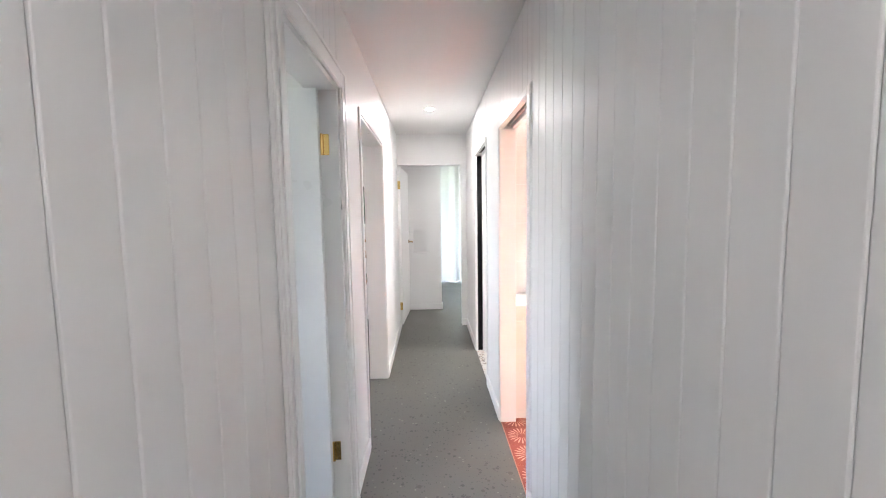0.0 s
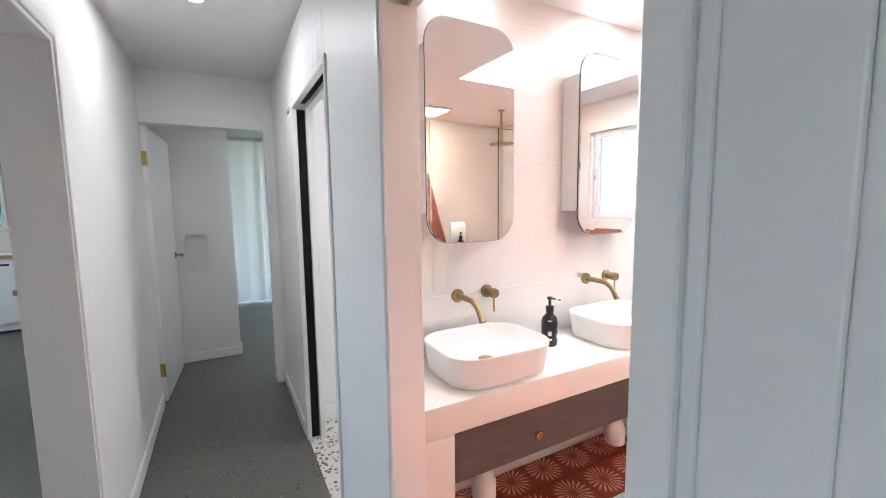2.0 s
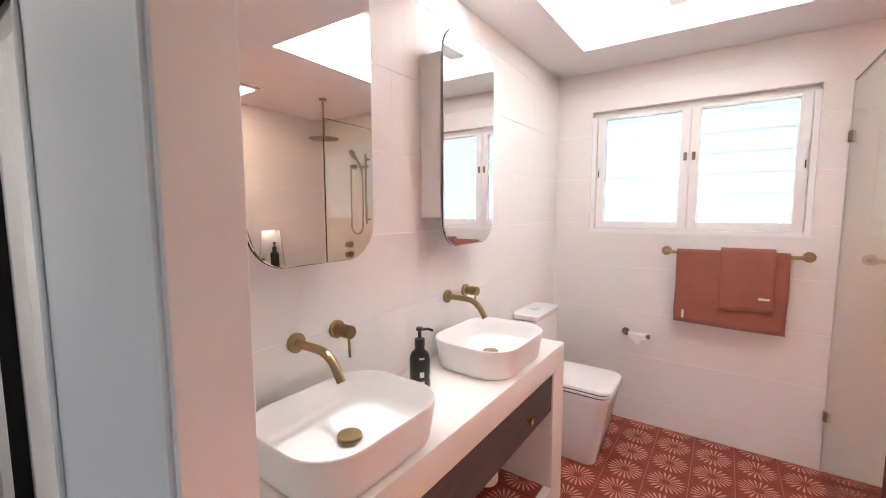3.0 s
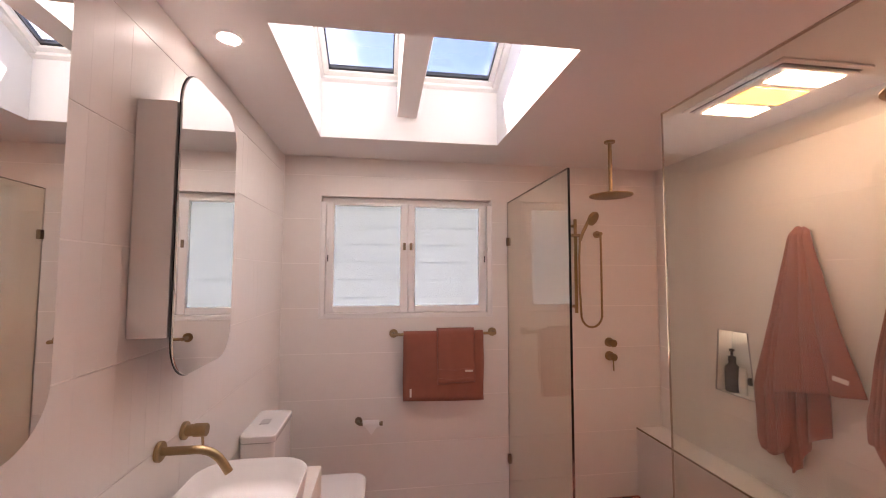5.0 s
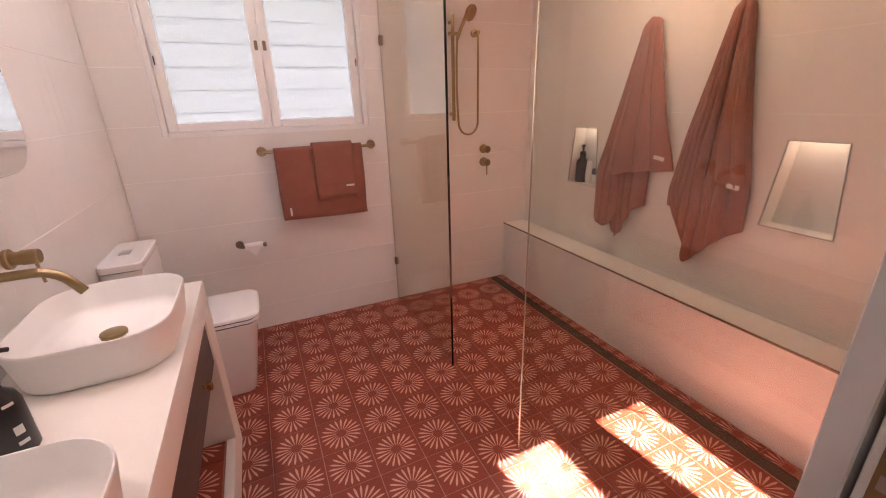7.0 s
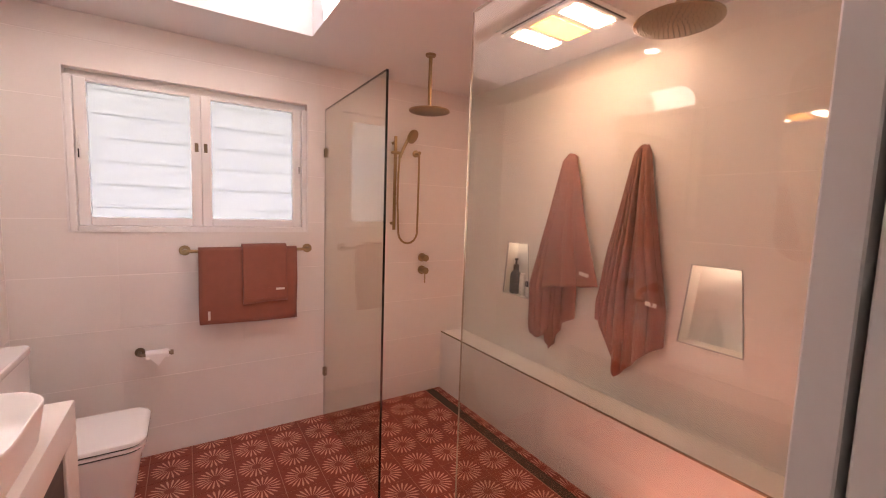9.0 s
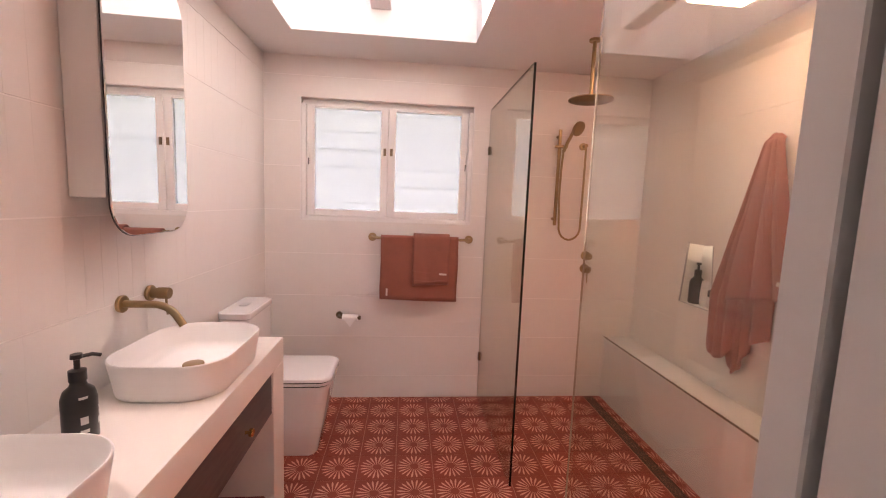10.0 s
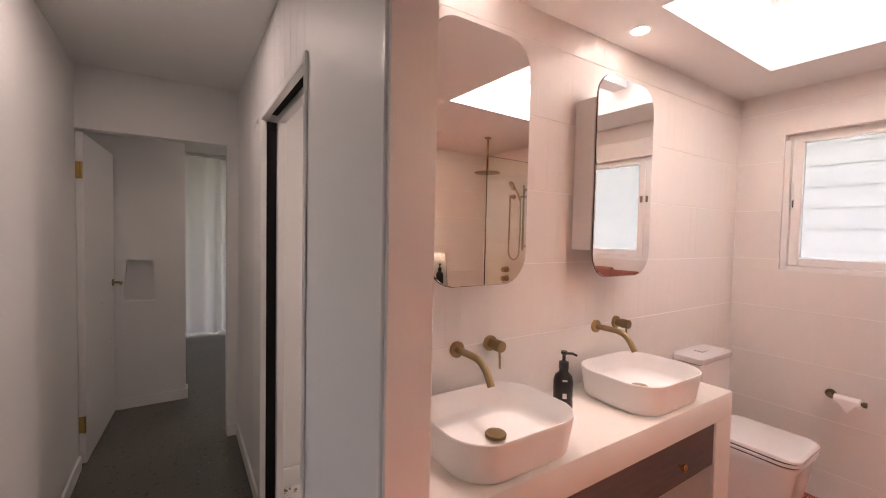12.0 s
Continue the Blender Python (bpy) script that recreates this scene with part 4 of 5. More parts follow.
part("cistern", loft(bmesh.new(), [tl(.35, 2.515, yb, .025, .416), tl(.36, 2.512, yb, .025, .5), tl(.365, 2.51, yb, .025, .783)]), GLOSS_CERAMIC, toilet)
# black slab paints in the shade line under the cistern lid
part("lid_gap_shade", loft(bmesh.new(), [tl(.353, 2.516, yb, .02, .783), tl(.353, 2.516, yb, .02, .787)]), DARK, toilet)
part("cistern_lid", loft(bmesh.new(), [tl(.37, 2.507, yb, .025, .787), tl(.375, 2.505, yb, .025, .790), tl(.375, 2.505, yb, .025, .815), tl(.365, 2.51, yb, .022, .820)]), GLOSS_CERAMIC, toilet)
part("flush_button", boxes((TX - 0.035, TX + 0.035, 2.575, 2.62, .8195, .824), bevel=0.002), STEEL, toilet, "grey dual flush button")
st = part("sticker", boxes((TX + 0.1826, TX + 0.1836, 2.555, 2.60, .655, .735)), PAPER, toilet, "small white and blue rating sticker", smooth=False)
part("print", boxes((TX + 0.1837, TX + 0.1841, 2.559, 2.596, .66, .70)), BLUE, st, smooth=False)

# toilet roll holder
rh = thing("toilet_roll_holder", (BATH_E, 2.16, 0.616), "bronze toilet roll holder carrying a nearly finished roll", "roll holder")
part("rosette", turned(bmesh.new(), (BATH_E - 0.0005, 2.166, 0.616), (BATH_E - 0.012, 2.166, 0.616), ((0, 0.024), (1, 0.023)), 20), BRONZE, rh)
part("bar", tube(bmesh.new(), [(BATH_E - 0.012, 2.166, 0.616), (BATH_E - 0.055, 2.166, 0.616), (BATH_E - 0.07, 2.155, 0.616), (BATH_E - 0.072, 2.13, 0.616), (BATH_E - 0.072, 2.02, 0.616)], 0.009, 12), BRONZE, rh)
part("end_cap", rod(bmesh.new(), (BATH_E - 0.072, 2.025, 0.616), (BATH_E - 0.072, 2.010, 0.616), 0.0145), BRONZE, rh)
roll = thing("toilet_roll", (BATH_E - 0.072, 2.085, 0.616), "nearly empty toilet roll with a folded point", "toilet roll")
part("roll", turned(bmesh.new(), (BATH_E - 0.072, 2.135, 0.616), (BATH_E - 0.072, 2.032, 0.616), ((0, 0.023), (1, 0.023)), 20), PAPER, roll)
bm = bmesh.new()
prism(bm, [(2.034, 0.624), (2.080, 0.556), (2.132, 0.624)], lambda u, v, d: (BATH_E - 0.0962 - d, u, v), 0.0, 0.0015)
part("folded_end", bm, PAPER, roll, smooth=False)

# towel rail
rail = thing("towel_rail", (BATH_E, 1.607, 1.176), "brushed bronze single towel rail on the wall", "towel rail")
part("bar", rod(bmesh.new(), (BATH_E - 0.072, 1.952, 1.176), (BATH_E - 0.072, 1.262, 1.176), 0.0095), BRASS, rail)
for ry in (1.945, 1.269):
    br = part("bracket", rod(bmesh.new(), (BATH_E - 0.014, ry, 1.176), (BATH_E - 0.082, ry, 1.176), 0.011), BRASS, rail)
    part("rosette", turned(bmesh.new(), (BATH_E - 0.0005, ry, 1.176), (BATH_E - 0.014, ry, 1.176), ((0, 0.028), (0.8, 0.0285), (1, 0.026)), 24), BRASS, br)


def folded_towel(y0, y1, drop, back, r, label, seed, tags, bands):
    """Cloth laid over the rail: one sheet of real thickness, front and back."""
    xc, zc = BATH_E - 0.072, 1.176
    prof = [(xc + r, zc - back)] + [(xc + r, zc - back + back * i / 6) for i in range(1, 6)]
    prof += [(xc + r * math.cos(radians(a)), zc + r * math.sin(radians(a))) for a in range(0, 181, 20)]
    prof += [(xc - r - 0.004 * math.sin(i / 14 * 3.1), zc - drop * i / 14) for i in range(1, 15)]
    bm = bmesh.new()
    rows, cols = len(prof), 22
    grid = []
    for j, (px, pz) in enumerate(prof):
        row = []
        for i in range(cols + 1):
            f = i / cols
            hang = max(0.0, (zc - pz)) / drop
            w = 0.004 * hang * math.sin(f * 9 + seed) + 0.0015 * noise.noise(Vector((f * 6, j * 0.6, seed)))
            sag = -0.006 * hang * math.sin(f * 3.1 + seed)
            row.append(bm.verts.new((px - abs(w) if px < xc else px, y0 + (y1 - y0) * f + 0.004 * hang * math.sin(j * 0.5 + seed), pz + sag)))
        grid.append(row)
    for a, b in zip(grid, grid[1:]):
        for i in range(cols):
            bm.faces.new((a[i], a[i + 1], b[i + 1], b[i]))
    t = thing("towel", (xc, (y0 + y1) / 2, zc - drop), label, "towel", "towels")
    cloth = part("cloth", bm, TOWEL, t)
    sol = cloth.modifiers.new("thick", "SOLIDIFY")
    sol.thickness, sol.offset = 0.009, 1.0
    for zz in bands:
        tube_pts = [(xc - r - 0.0105 - 0.003, y0 + 0.006 + (y1 - y0 - 0.012) * i / 8, zc - zz + 0.004 * math.sin(i)) for i in range(9)]
        part("woven_band", tube(bmesh.new(), tube_pts, 0.003, 6), TOWEL, t)
    for ty, tz, tw, th in tags:
        part("tag", boxes((xc - r - 0.0205, xc - r - 0.012, ty - tw / 2, ty + tw / 2, zc - tz - th / 2, zc - tz + th / 2)), TAG, t, "small white woven tag")
    return t


folded_towel(1.352, 1.882, 0.425, 0.33, 0.013, "large terracotta bath towel folded over the rail", 1.0, ((1.835, 0.37, 0.012, 0.05),), ())
folded_towel(1.415, 1.662, 0.315, 0.28, 0.031, "small terracotta hand towel laid over the bath towel", 4.0, ((1.455, 0.235, 0.05, 0.012),), (0.225, 0.285))

# shower screens: two glass sheets in one plane with a way in between
GY = 1.150
for nm, x0, x1, lab in (("shower_screen", 2.235, BATH_E - 0.002, "clear frameless glass shower screen fixed to the wall"), ("shower_screen", BATH_W + 0.002, 1.580, "clear frameless glass shower screen beside the doorway")):
    sc = thing(nm, ((x0 + x1) / 2, GY, 0), lab, "glass screen", "shower screens")
    far = x0 > 2
    gp = part("sheet", boxes((x0 + (0.0015 if far else 0), x1 - (0 if far else 0.0015), GY - 0.0048, GY + 0.0048, 0.0006, 2.0752)), GLASS, sc, "clear glass sheet", smooth=False)
    gp.visible_shadow = False
    xe0 = x0 if far else x1
    part("edge", boxes((xe0 - (0.0014 if far else 0.0008), xe0 + (0.0014 if far else 0.0008), GY - (0.0055 if far else 0.003), GY + (0.0055 if far else 0.003), 0.0006, 2.077)), GLASS_EDGE if far else EDGE_GLINT, sc, "glass edge with its brightness coloured in", smooth=False)
    part("top_edge", boxes((x0 + 0.0015, x1 - 0.0015, GY - 0.005, GY + 0.005, 2.0755, 2.078)), GLASS_EDGE if far else EDGE_GLINT, sc, "glass edge with its brightness coloured in", smooth=False)
    if far:
        part("wall_seal", boxes((x1, x1 + 0.0015, GY - 0.004, GY + 0.004, 0.004, 2.075)), STEEL, sc, smooth=False)
        for zc2 in (0.32, 1.80):
            part("clip", boxes((x1 - 0.028, x1 + 0.001, GY - 0.012, GY + 0.012, zc2 - 0.028, zc2 + 0.028), bevel=0.002), BRONZE, sc, "small bronze wall clip")


def build_rain_head(x, y):
    z = BATH_CEIL
    t = thing("rain_shower", (x, y, z), "brushed brass ceiling rain shower head", "shower head", "rain showers")
    part("ceiling_rose", turned(bmesh.new(), (x, y, z), (x, y, z - 0.012), ((0, 0.031), (0.8, 0.031), (1, 0.028)), 24), BRASS, t)
    part("arm", rod(bmesh.new(), (x, y, z - 0.012), (x, y, 2.055), 0.011), BRASS, t)
    head = part("head", turned(bmesh.new(), (x, y, 2.06), (x, y, 2.028), ((0, 0.014), (0.25, 0.018), (0.5, 0.03), (0.7, 0.11), (0.8, 0.121), (0.95, 0.121), (1, 0.118)), 40), BRASS, t)
    bm = bmesh.new()
    for rr in range(1, 9):
        k = max(6, int(rr * 5.5))
        for i in range(k):
            a = 2 * math.pi * i / k
            px, py = x + 0.0135 * rr * math.cos(a), y + 0.0135 * rr * math.sin(a)
            v = [bm.verts.new((px + 0.0026 * math.cos(b), py + 0.0026 * math.sin(b), 2.0282)) for b in (0, 1.57, 3.14, 4.71)]
            w = bm.verts.new((px, py, 2.0245))
            for q in range(4):
                bm.faces.new((v[q], v[(q + 1) % 4], w))
    tagged(part("nozzles", bm, DARK, head, "rings of small dark rubber nozzles", smooth=False), kind="stuff")
    return t


rain = build_rain_head(2.62, 0.705)
copy_thing(rain, pose(1.19, 0.685, BATH_CEIL))

# hand shower on its slide rail
xs = BATH_E - 0.05
hs = thing("hand_shower", (BATH_E, 0.665, 1.3), "brushed brass hand shower on a slide rail with hose", "hand shower")
part("slide_rail", boxes((xs - 0.006, xs + 0.008, 0.655, 0.677, 1.30, 1.965), bevel=0.003), BRASS, hs)
for zz in (1.345, 1.92):
    part("rail_mount", rod(bmesh.new(), (BATH_E - 0.0005, 0.666, zz), (xs + 0.006, 0.666, zz), 0.011), BRASS, hs)
part("slider", boxes((xs - 0.022, xs + 0.014, 0.612, 0.70, 1.838, 1.858), bevel=0.006), BRASS, hs)
wand = part("wand", tube(bmesh.new(), [(xs - 0.03, 0.648, 1.81), (xs - 0.045, 0.630, 1.87), (xs - 0.065, 0.602, 1.94)], 0.0115, 14), BRASS, hs)
part("spray_face", turned(bmesh.new(), (xs - 0.055, 0.585, 1.975), (xs - 0.085, 0.565, 1.955), ((0, 0.02), (0.4, 0.048), (0.8, 0.052), (1, 0.047)), 28), BRASS, wand)
hose = [(xs - 0.03, 0.648, 1.81), (xs - 0.03, 0.655, 1.7), (xs - 0.03, 0.657, 1.5), (xs - 0.028, 0.648, 1.35)]
hose += [(xs - 0.025, 0.566 + 0.078 * math.cos(radians(a)), 1.29 - 0.088 * math.sin(radians(a))) for a in range(10, 171, 20)]
hose += [(xs - 0.02, 0.486, 1.35), (xs - 0.015, 0.482, 1.5), (xs - 0.012, 0.480, 1.7), (xs - 0.01, 0.480, 1.85)]
part("hose", tube(bmesh.new(), hose, 0.0075, 10), BRASS, hs)
part("hose_outlet", turned(bmesh.new(), (BATH_E - 0.0005, 0.48, 1.862), (xs - 0.016, 0.48, 1.862), ((0, 0.025), (0.25, 0.025), (0.3, 0.014), (0.75, 0.014), (1, 0.013)), 20), BRASS, hs)


for zz, lever in ((1.085, False), (0.988, True)):
    yv = 0.40
    va = thing("shower_valve", (BATH_E, yv, zz), "round brass shower mixer with a pin lever" if lever else "round brass shower diverter knob", "shower valve", "shower valves")
    part("flange", turned(bmesh.new(), (BATH_E - 0.0005, yv, zz), (BATH_E - 0.012, yv, zz), ((0, 0.033), (0.8, 0.033), (1, 0.03)), 24), BRASS, va)
    part("knob", turned(bmesh.new(), (BATH_E - 0.012, yv, zz), (BATH_E - 0.07, yv, zz), ((0, 0.02), (0.35, 0.02), (0.4, 0.026), (0.95, 0.026), (1, 0.023)), 24), BRASS, va)
    if lever:
        part("lever", rod(bmesh.new(), (BATH_E - 0.055, yv, zz - 0.024), (BATH_E - 0.058, yv, zz - 0.095), 0.0045, 10), BRASS, va)


def cloth_sheet(x, top, left, right, hem, folds, amp, y0, seed, nu=112, nv=56):
    """One layer of a towel gathered at a hook: long rounded folds with tight creases run down and open out to the hem."""
    rnd = random.Random(int(seed * 100))
    cuts = [0.0]
    while cuts[-1] < 1.0:
        cuts.append(cuts[-1] + rnd.uniform(0.6, 1.5) / folds)
    cuts = [c / cuts[-1] for c in cuts]
    high = [rnd.uniform(0.55, 1.25) for _ in cuts]
    bm = bmesh.new()
    grid = []
    for j in range(nv + 1):
        f = (j / nv) ** 1.25
        row = []
        for i in range(nu + 1):
            u = i / nu
            low = float(np.interp(u, [h[0] for h in hem], [h[1] for h in hem]))
            z = top + (low - top) * f
            drop = top - z
            g = min(1.0, drop / (top - 1.0))
            spread = 0.15 + 0.85 * g ** 1.08
            v = min(0.9999, max(0.0, u + 0.03 * g * math.sin(4.0 * u + 3 * g + seed) * math.sin(math.pi * u)))
            k = max(q for q in range(len(cuts) - 1) if cuts[q] <= v)
            w = 2 * (v - cuts[k]) / (cuts[k + 1] - cuts[k]) - 1
            ridge = (1 - w * w) ** 0.62
            fade = 1 - 0.45 * min(1.0, max(0.0, drop - 0.45) / 0.6) * rnd_fade(k, seed)
            a = amp * (0.55 + 0.45 * min(1, 1.4 * g)) * high[k] * fade
            y = 0.014 + (y0 - 0.014) * (0.4 + 0.6 * min(1, 1.6 * g)) + a * (2 * ridge - 1) + 0.003 * noise.noise(Vector((u * 3, z * 4, seed)))
            xx = x + (left + (right - left) * u) * spread + 0.012 * noise.noise(Vector((z * 4, seed, u * 2))) * g
            hood = max(0.0, 1 - drop / 0.045)
            y = y * (1 - hood * hood) + 0.018 * hood * hood
            row.append(bm.verts.new((xx, max(0.008, y), z + 0.006 * noise.noise(Vector((u * 6, seed, 2))) * g - 0.05 * hood * abs(u - 0.5))))
        grid.append(row)
    for a, b in zip(grid, grid[1:]):
        for i in range(nu):
            bm.faces.new((a[i], a[i + 1], b[i + 1], b[i]))
    return bm


def rnd_fade(k, seed):
    return 0.5 + 0.5 * math.sin(2.3 * k + seed)


def hung_towel(x, top, layers, label, tag, bands):
    hk = thing("towel_hook", (x, 0, top - 0.05), "brass wall hook under a hung towel", "hook", "towel hooks")
    part("peg", turned(bmesh.new(), (x, 0.0005, top - 0.045), (x, 0.030, top - 0.040), ((0, 0.016), (0.2, 0.016), (0.3, 0.007), (0.9, 0.007), (1, 0.009)), 16), BRASS, hk)
    t = thing("hung_towel", (x, 0.05, min(h[1] for la in layers for h in la[2])), label, "towel", "hung towels")
    for k, la in enumerate(layers):
        cloth = part("fold", cloth_sheet(x, top - 0.003 * k, *la), TOWEL, t)
        so = cloth.modifiers.new("thick", "SOLIDIFY")
        so.thickness, so.offset = 0.009, 0
    tx, ty, tz, tw, lean = tag
    bm = boxes((-tw / 2, tw / 2, -0.002, 0.002, -0.010, 0.010), bevel=0.0008)
    bmesh.ops.transform(bm, matrix=pose(tx, ty, tz, 0, lean, 0), verts=bm.verts[:])
    part("tag", bm, TAG, t, "small white woven tag")
    for xa, xb, za, zb2, yy in bands:
        part("woven_band", tube(bmesh.new(), [(xa + (xb - xa) * i / 8, yy + 0.002 * math.sin(i * 1.3), za + (zb2 - za) * i / 8) for i in range(9)], 0.004, 6), TOWEL, t)
    return t


hung_towel(2.12, 1.808, (
    (0.245, -0.09, ((0, 0.72), (0.1, 0.67), (0.25, 0.665), (0.34, 0.73), (0.4, 0.65), (0.5, 0.615), (0.6, 0.66), (0.8, 0.80), (1, 0.84)), 4.2, 0.023, 0.034, 0.4),
    (0.25, 0.08, ((0, 0.73), (0.2, 0.68), (0.6, 0.672), (0.85, 0.70), (1, 0.75)), 3.0, 0.021, 0.060, 1.7),
    (0.125, -0.29, ((0, 0.99), (0.25, 1.02), (0.6, 1.045), (1, 1.065)), 2.4, 0.013, 0.082, 2.9)),
    "terracotta bath towel hung in pleats from a hook", (1.925, 0.098, 1.125, 0.062, -8), ((2.15, 1.875, 1.07, 1.105, 0.086),))
hung_towel(1.675, 1.808, (
    (0.19, -0.17, ((0, 0.89), (0.15, 0.80), (0.33, 0.63), (0.37, 0.612), (0.6, 0.70), (0.8, 0.78), (1, 0.83)), 4.4, 0.023, 0.034, 2.2),
    (0.185, 0.03, ((0, 0.90), (0.3, 0.875), (0.45, 0.875), (0.5, 0.80), (0.75, 0.775), (1, 0.80)), 4.0, 0.024, 0.063, 0.9),
    (-0.045, -0.178, ((0, 1.05), (0.5, 1.04), (1, 1.03)), 1.6, 0.013, 0.085, 3.4)),
    "terracotta bath towel hung from a hook with a pointed hem", (1.536, 0.101, 1.042, 0.055, -5), ((1.62, 1.51, 1.085, 1.075, 0.089),))

# heat, light and fan unit in the ceiling
unit = thing("ceiling_heater", (1.91, 0.405, BATH_CEIL), "white ceiling unit with two lit panels and a lit heat lamp", "ceiling heater")
hx0, hx1, hy0, hy1 = 1.66, 2.165, 0.205, 0.60
part("frame", boxes((hx0, hx1, hy0, hy1, BATH_CEIL - 0.010, BATH_CEIL), bevel=0.003), TRIM, unit)
# black plate without a real gap: its rim is the gap's shade, painted
part("gap_shade_plate", boxes((hx0 + 0.022, hx1 - 0.022, hy0 + 0.022, hy1 - 0.022, BATH_CEIL - 0.0105, BATH_CEIL - 0.0095)), DARK, unit)
part("inner_plate", boxes((hx0 + 0.03, hx1 - 0.03, hy0 + 0.03, hy1 - 0.03, BATH_CEIL - 0.022, BATH_CEIL - 0.0107), bevel=0.003), TRIM, unit)
for a, b, mat_, nm in ((1.71, 1.805, LED_PANEL, "light_panel"), (1.845, 1.98, HEAT_LAMP, "heat_lamp"), (2.02, 2.115, LED_PANEL, "light_panel")):
    part(nm, boxes((a, b, hy0 + 0.07, hy1 - 0.07, BATH_CEIL - 0.026, BATH_CEIL - 0.0222)), mat_, unit, "lit white panel" if nm == "light_panel" else "lit amber heat lamp")


def build_downlight(x, y, z):
    d = thing("downlight", (x, y, z), "round white recessed downlight, lit", "downlight", "downlights")
    bm = bmesh.new()
    s, u = Vector((1, 0, 0)), Vector((0, 1, 0))
    a, b, c, e = (ring(bm, (x, y, zz), s, u, rr, 28) for zz, rr in ((z, 0.047), (z - 0.005, 0.045), (z - 0.004, 0.036), (z, 0.035)))
    bridge(bm, a, b), bridge(bm, b, c), bridge(bm, c, e)
    part("trim_ring", bm, TRIM, d)
    part("lens", turned(bmesh.new(), (x, y, z - 0.0005), (x, y, z - 0.0025), ((0, 0.0345), (1, 0.0345)), 24), DOWNLIGHT, d, "lit lens")
    return d


dl = build_downlight(1.835, 2.533, BATH_CEIL)
# this fixture over the nearer basin is unseen, added to brighten it
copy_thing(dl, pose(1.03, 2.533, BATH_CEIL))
copy_thing(dl, pose(0.06, 3.44, HALL_CEIL))
# rear hall fixture is made up, out of view, to light the near walls
copy_thing(dl, pose(0.06, -1.25, HALL_CEIL))
copy_thing(dl, pose(-1.95, 6.6, 2.47))
# living room fixture is an unseen addition that lights pier and door leaf
copy_thing(dl, pose(1.2, 5.1, 2.47))
# no fixture is seen here; added to make the side room bright
copy_thing(dl, pose(1.9, 3.35, 2.42))
# lamps under unseen fixtures only lift nearer basin, rear hall, living and side room
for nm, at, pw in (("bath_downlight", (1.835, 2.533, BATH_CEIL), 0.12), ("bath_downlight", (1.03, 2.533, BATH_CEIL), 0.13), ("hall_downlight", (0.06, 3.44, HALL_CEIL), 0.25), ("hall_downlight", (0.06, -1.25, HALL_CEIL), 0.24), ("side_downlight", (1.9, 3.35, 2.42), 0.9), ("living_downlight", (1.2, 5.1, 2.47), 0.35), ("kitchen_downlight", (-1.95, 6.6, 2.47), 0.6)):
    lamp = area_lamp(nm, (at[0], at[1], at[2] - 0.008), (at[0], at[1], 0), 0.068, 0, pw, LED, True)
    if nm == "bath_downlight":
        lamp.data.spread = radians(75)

# sliding bathroom door drawn back into its pocket
sd = thing("sliding_door", (0.556, 1.2, 0), "white sliding door drawn back into the wall", "door")
leaf = part("leaf", boxes((0.5365, 0.5755, 1.4005, 1.446, 0.008, 1.955), bevel=0.002), TRIM, sd)
pull = part("finger_pull", turned(bmesh.new(), (0.556, 1.4462, 1.147), (0.556, 1.4485, 1.147), ((0, 0.0165), (0.6, 0.0165), (1, 0.0145)), 24), BRASS, sd, "round brass finger pull")
part("cup", turned(bmesh.new(), (0.556, 1.4486, 1.147), (0.556, 1.4488, 1.147), ((0, 0.0105), (1, 0.0105)), 20), BRONZE, pull)
lock = part("lock_plate", boxes((0.546, 0.566, 1.4462, 1.448, 0.98, 1.115), bevel=0.0006), BRASS, sd, "worn brass lock faceplate")
part("latch", boxes((0.551, 0.561, 1.4481, 1.4488, 1.035, 1.055)), STEEL, lock)
for zz in (0.99, 1.104):
    part("screw", turned(bmesh.new(), (0.556, 1.4481, zz), (0.556, 1.4488, zz), ((0, 0.004), (1, 0.003)), 10), BRONZE, lock)

# floor drain along the bench
drain = thing("channel_drain", (1.9, 0.30, 0), "long bronze channel drain grate in the shower floor", "drain")
part("channel", boxes((BATH_W + 0.01, BATH_E - 0.004, 0.262, 0.328, -0.0055, -0.0011)), DRAIN, drain)
part("rim", boxes((BATH_W + 0.01, BATH_E - 0.004, 0.262, 0.268, -0.0029, 0.001), (BATH_W + 0.01, BATH_E - 0.004, 0.322, 0.328, -0.0029, 0.001)), DRAIN, drain)
part("grate", boxes((BATH_W + 0.012, BATH_E - 0.006, 0.2725, 0.3175, -0.0029, 0.0005), bevel=0.0005), DRAIN, drain)

# ---- hall doors ----
ld = tagged(new("door_1"), "plain white flush door standing open into the room", "", "", "structure")
part("leaf", boxes((-1.17, -0.426, 1.346, 1.3825, 0.008, 1.965), bevel=0.002), TRIM, ld)
for zz in (0.33, 1.735):
    hg = part("hinge", boxes((-0.4205, -0.390, 1.3872, 1.3896, zz - 0.045, zz + 0.045), bevel=0.0006), GOLD, ld, "bright brass butt hinge")
    part("knuckle", rod(bmesh.new(), (-0.4205, 1.381, zz - 0.046), (-0.4205, 1.381, zz + 0.046), 0.0065, 12), GOLD, hg)
ed = tagged(new("door_2"), "plain white door standing open into the living room", "", "", "structure")
bm = boxes((-0.036, 0.0, 0.0, 0.83, 0.008, 2.015), bevel=0.002)
bmesh.ops.transform(bm, matrix=pose(-0.321, 4.70, 0, 0, 0, -3.5), verts=bm.verts[:])
part("leaf", bm, TRIM, ed)
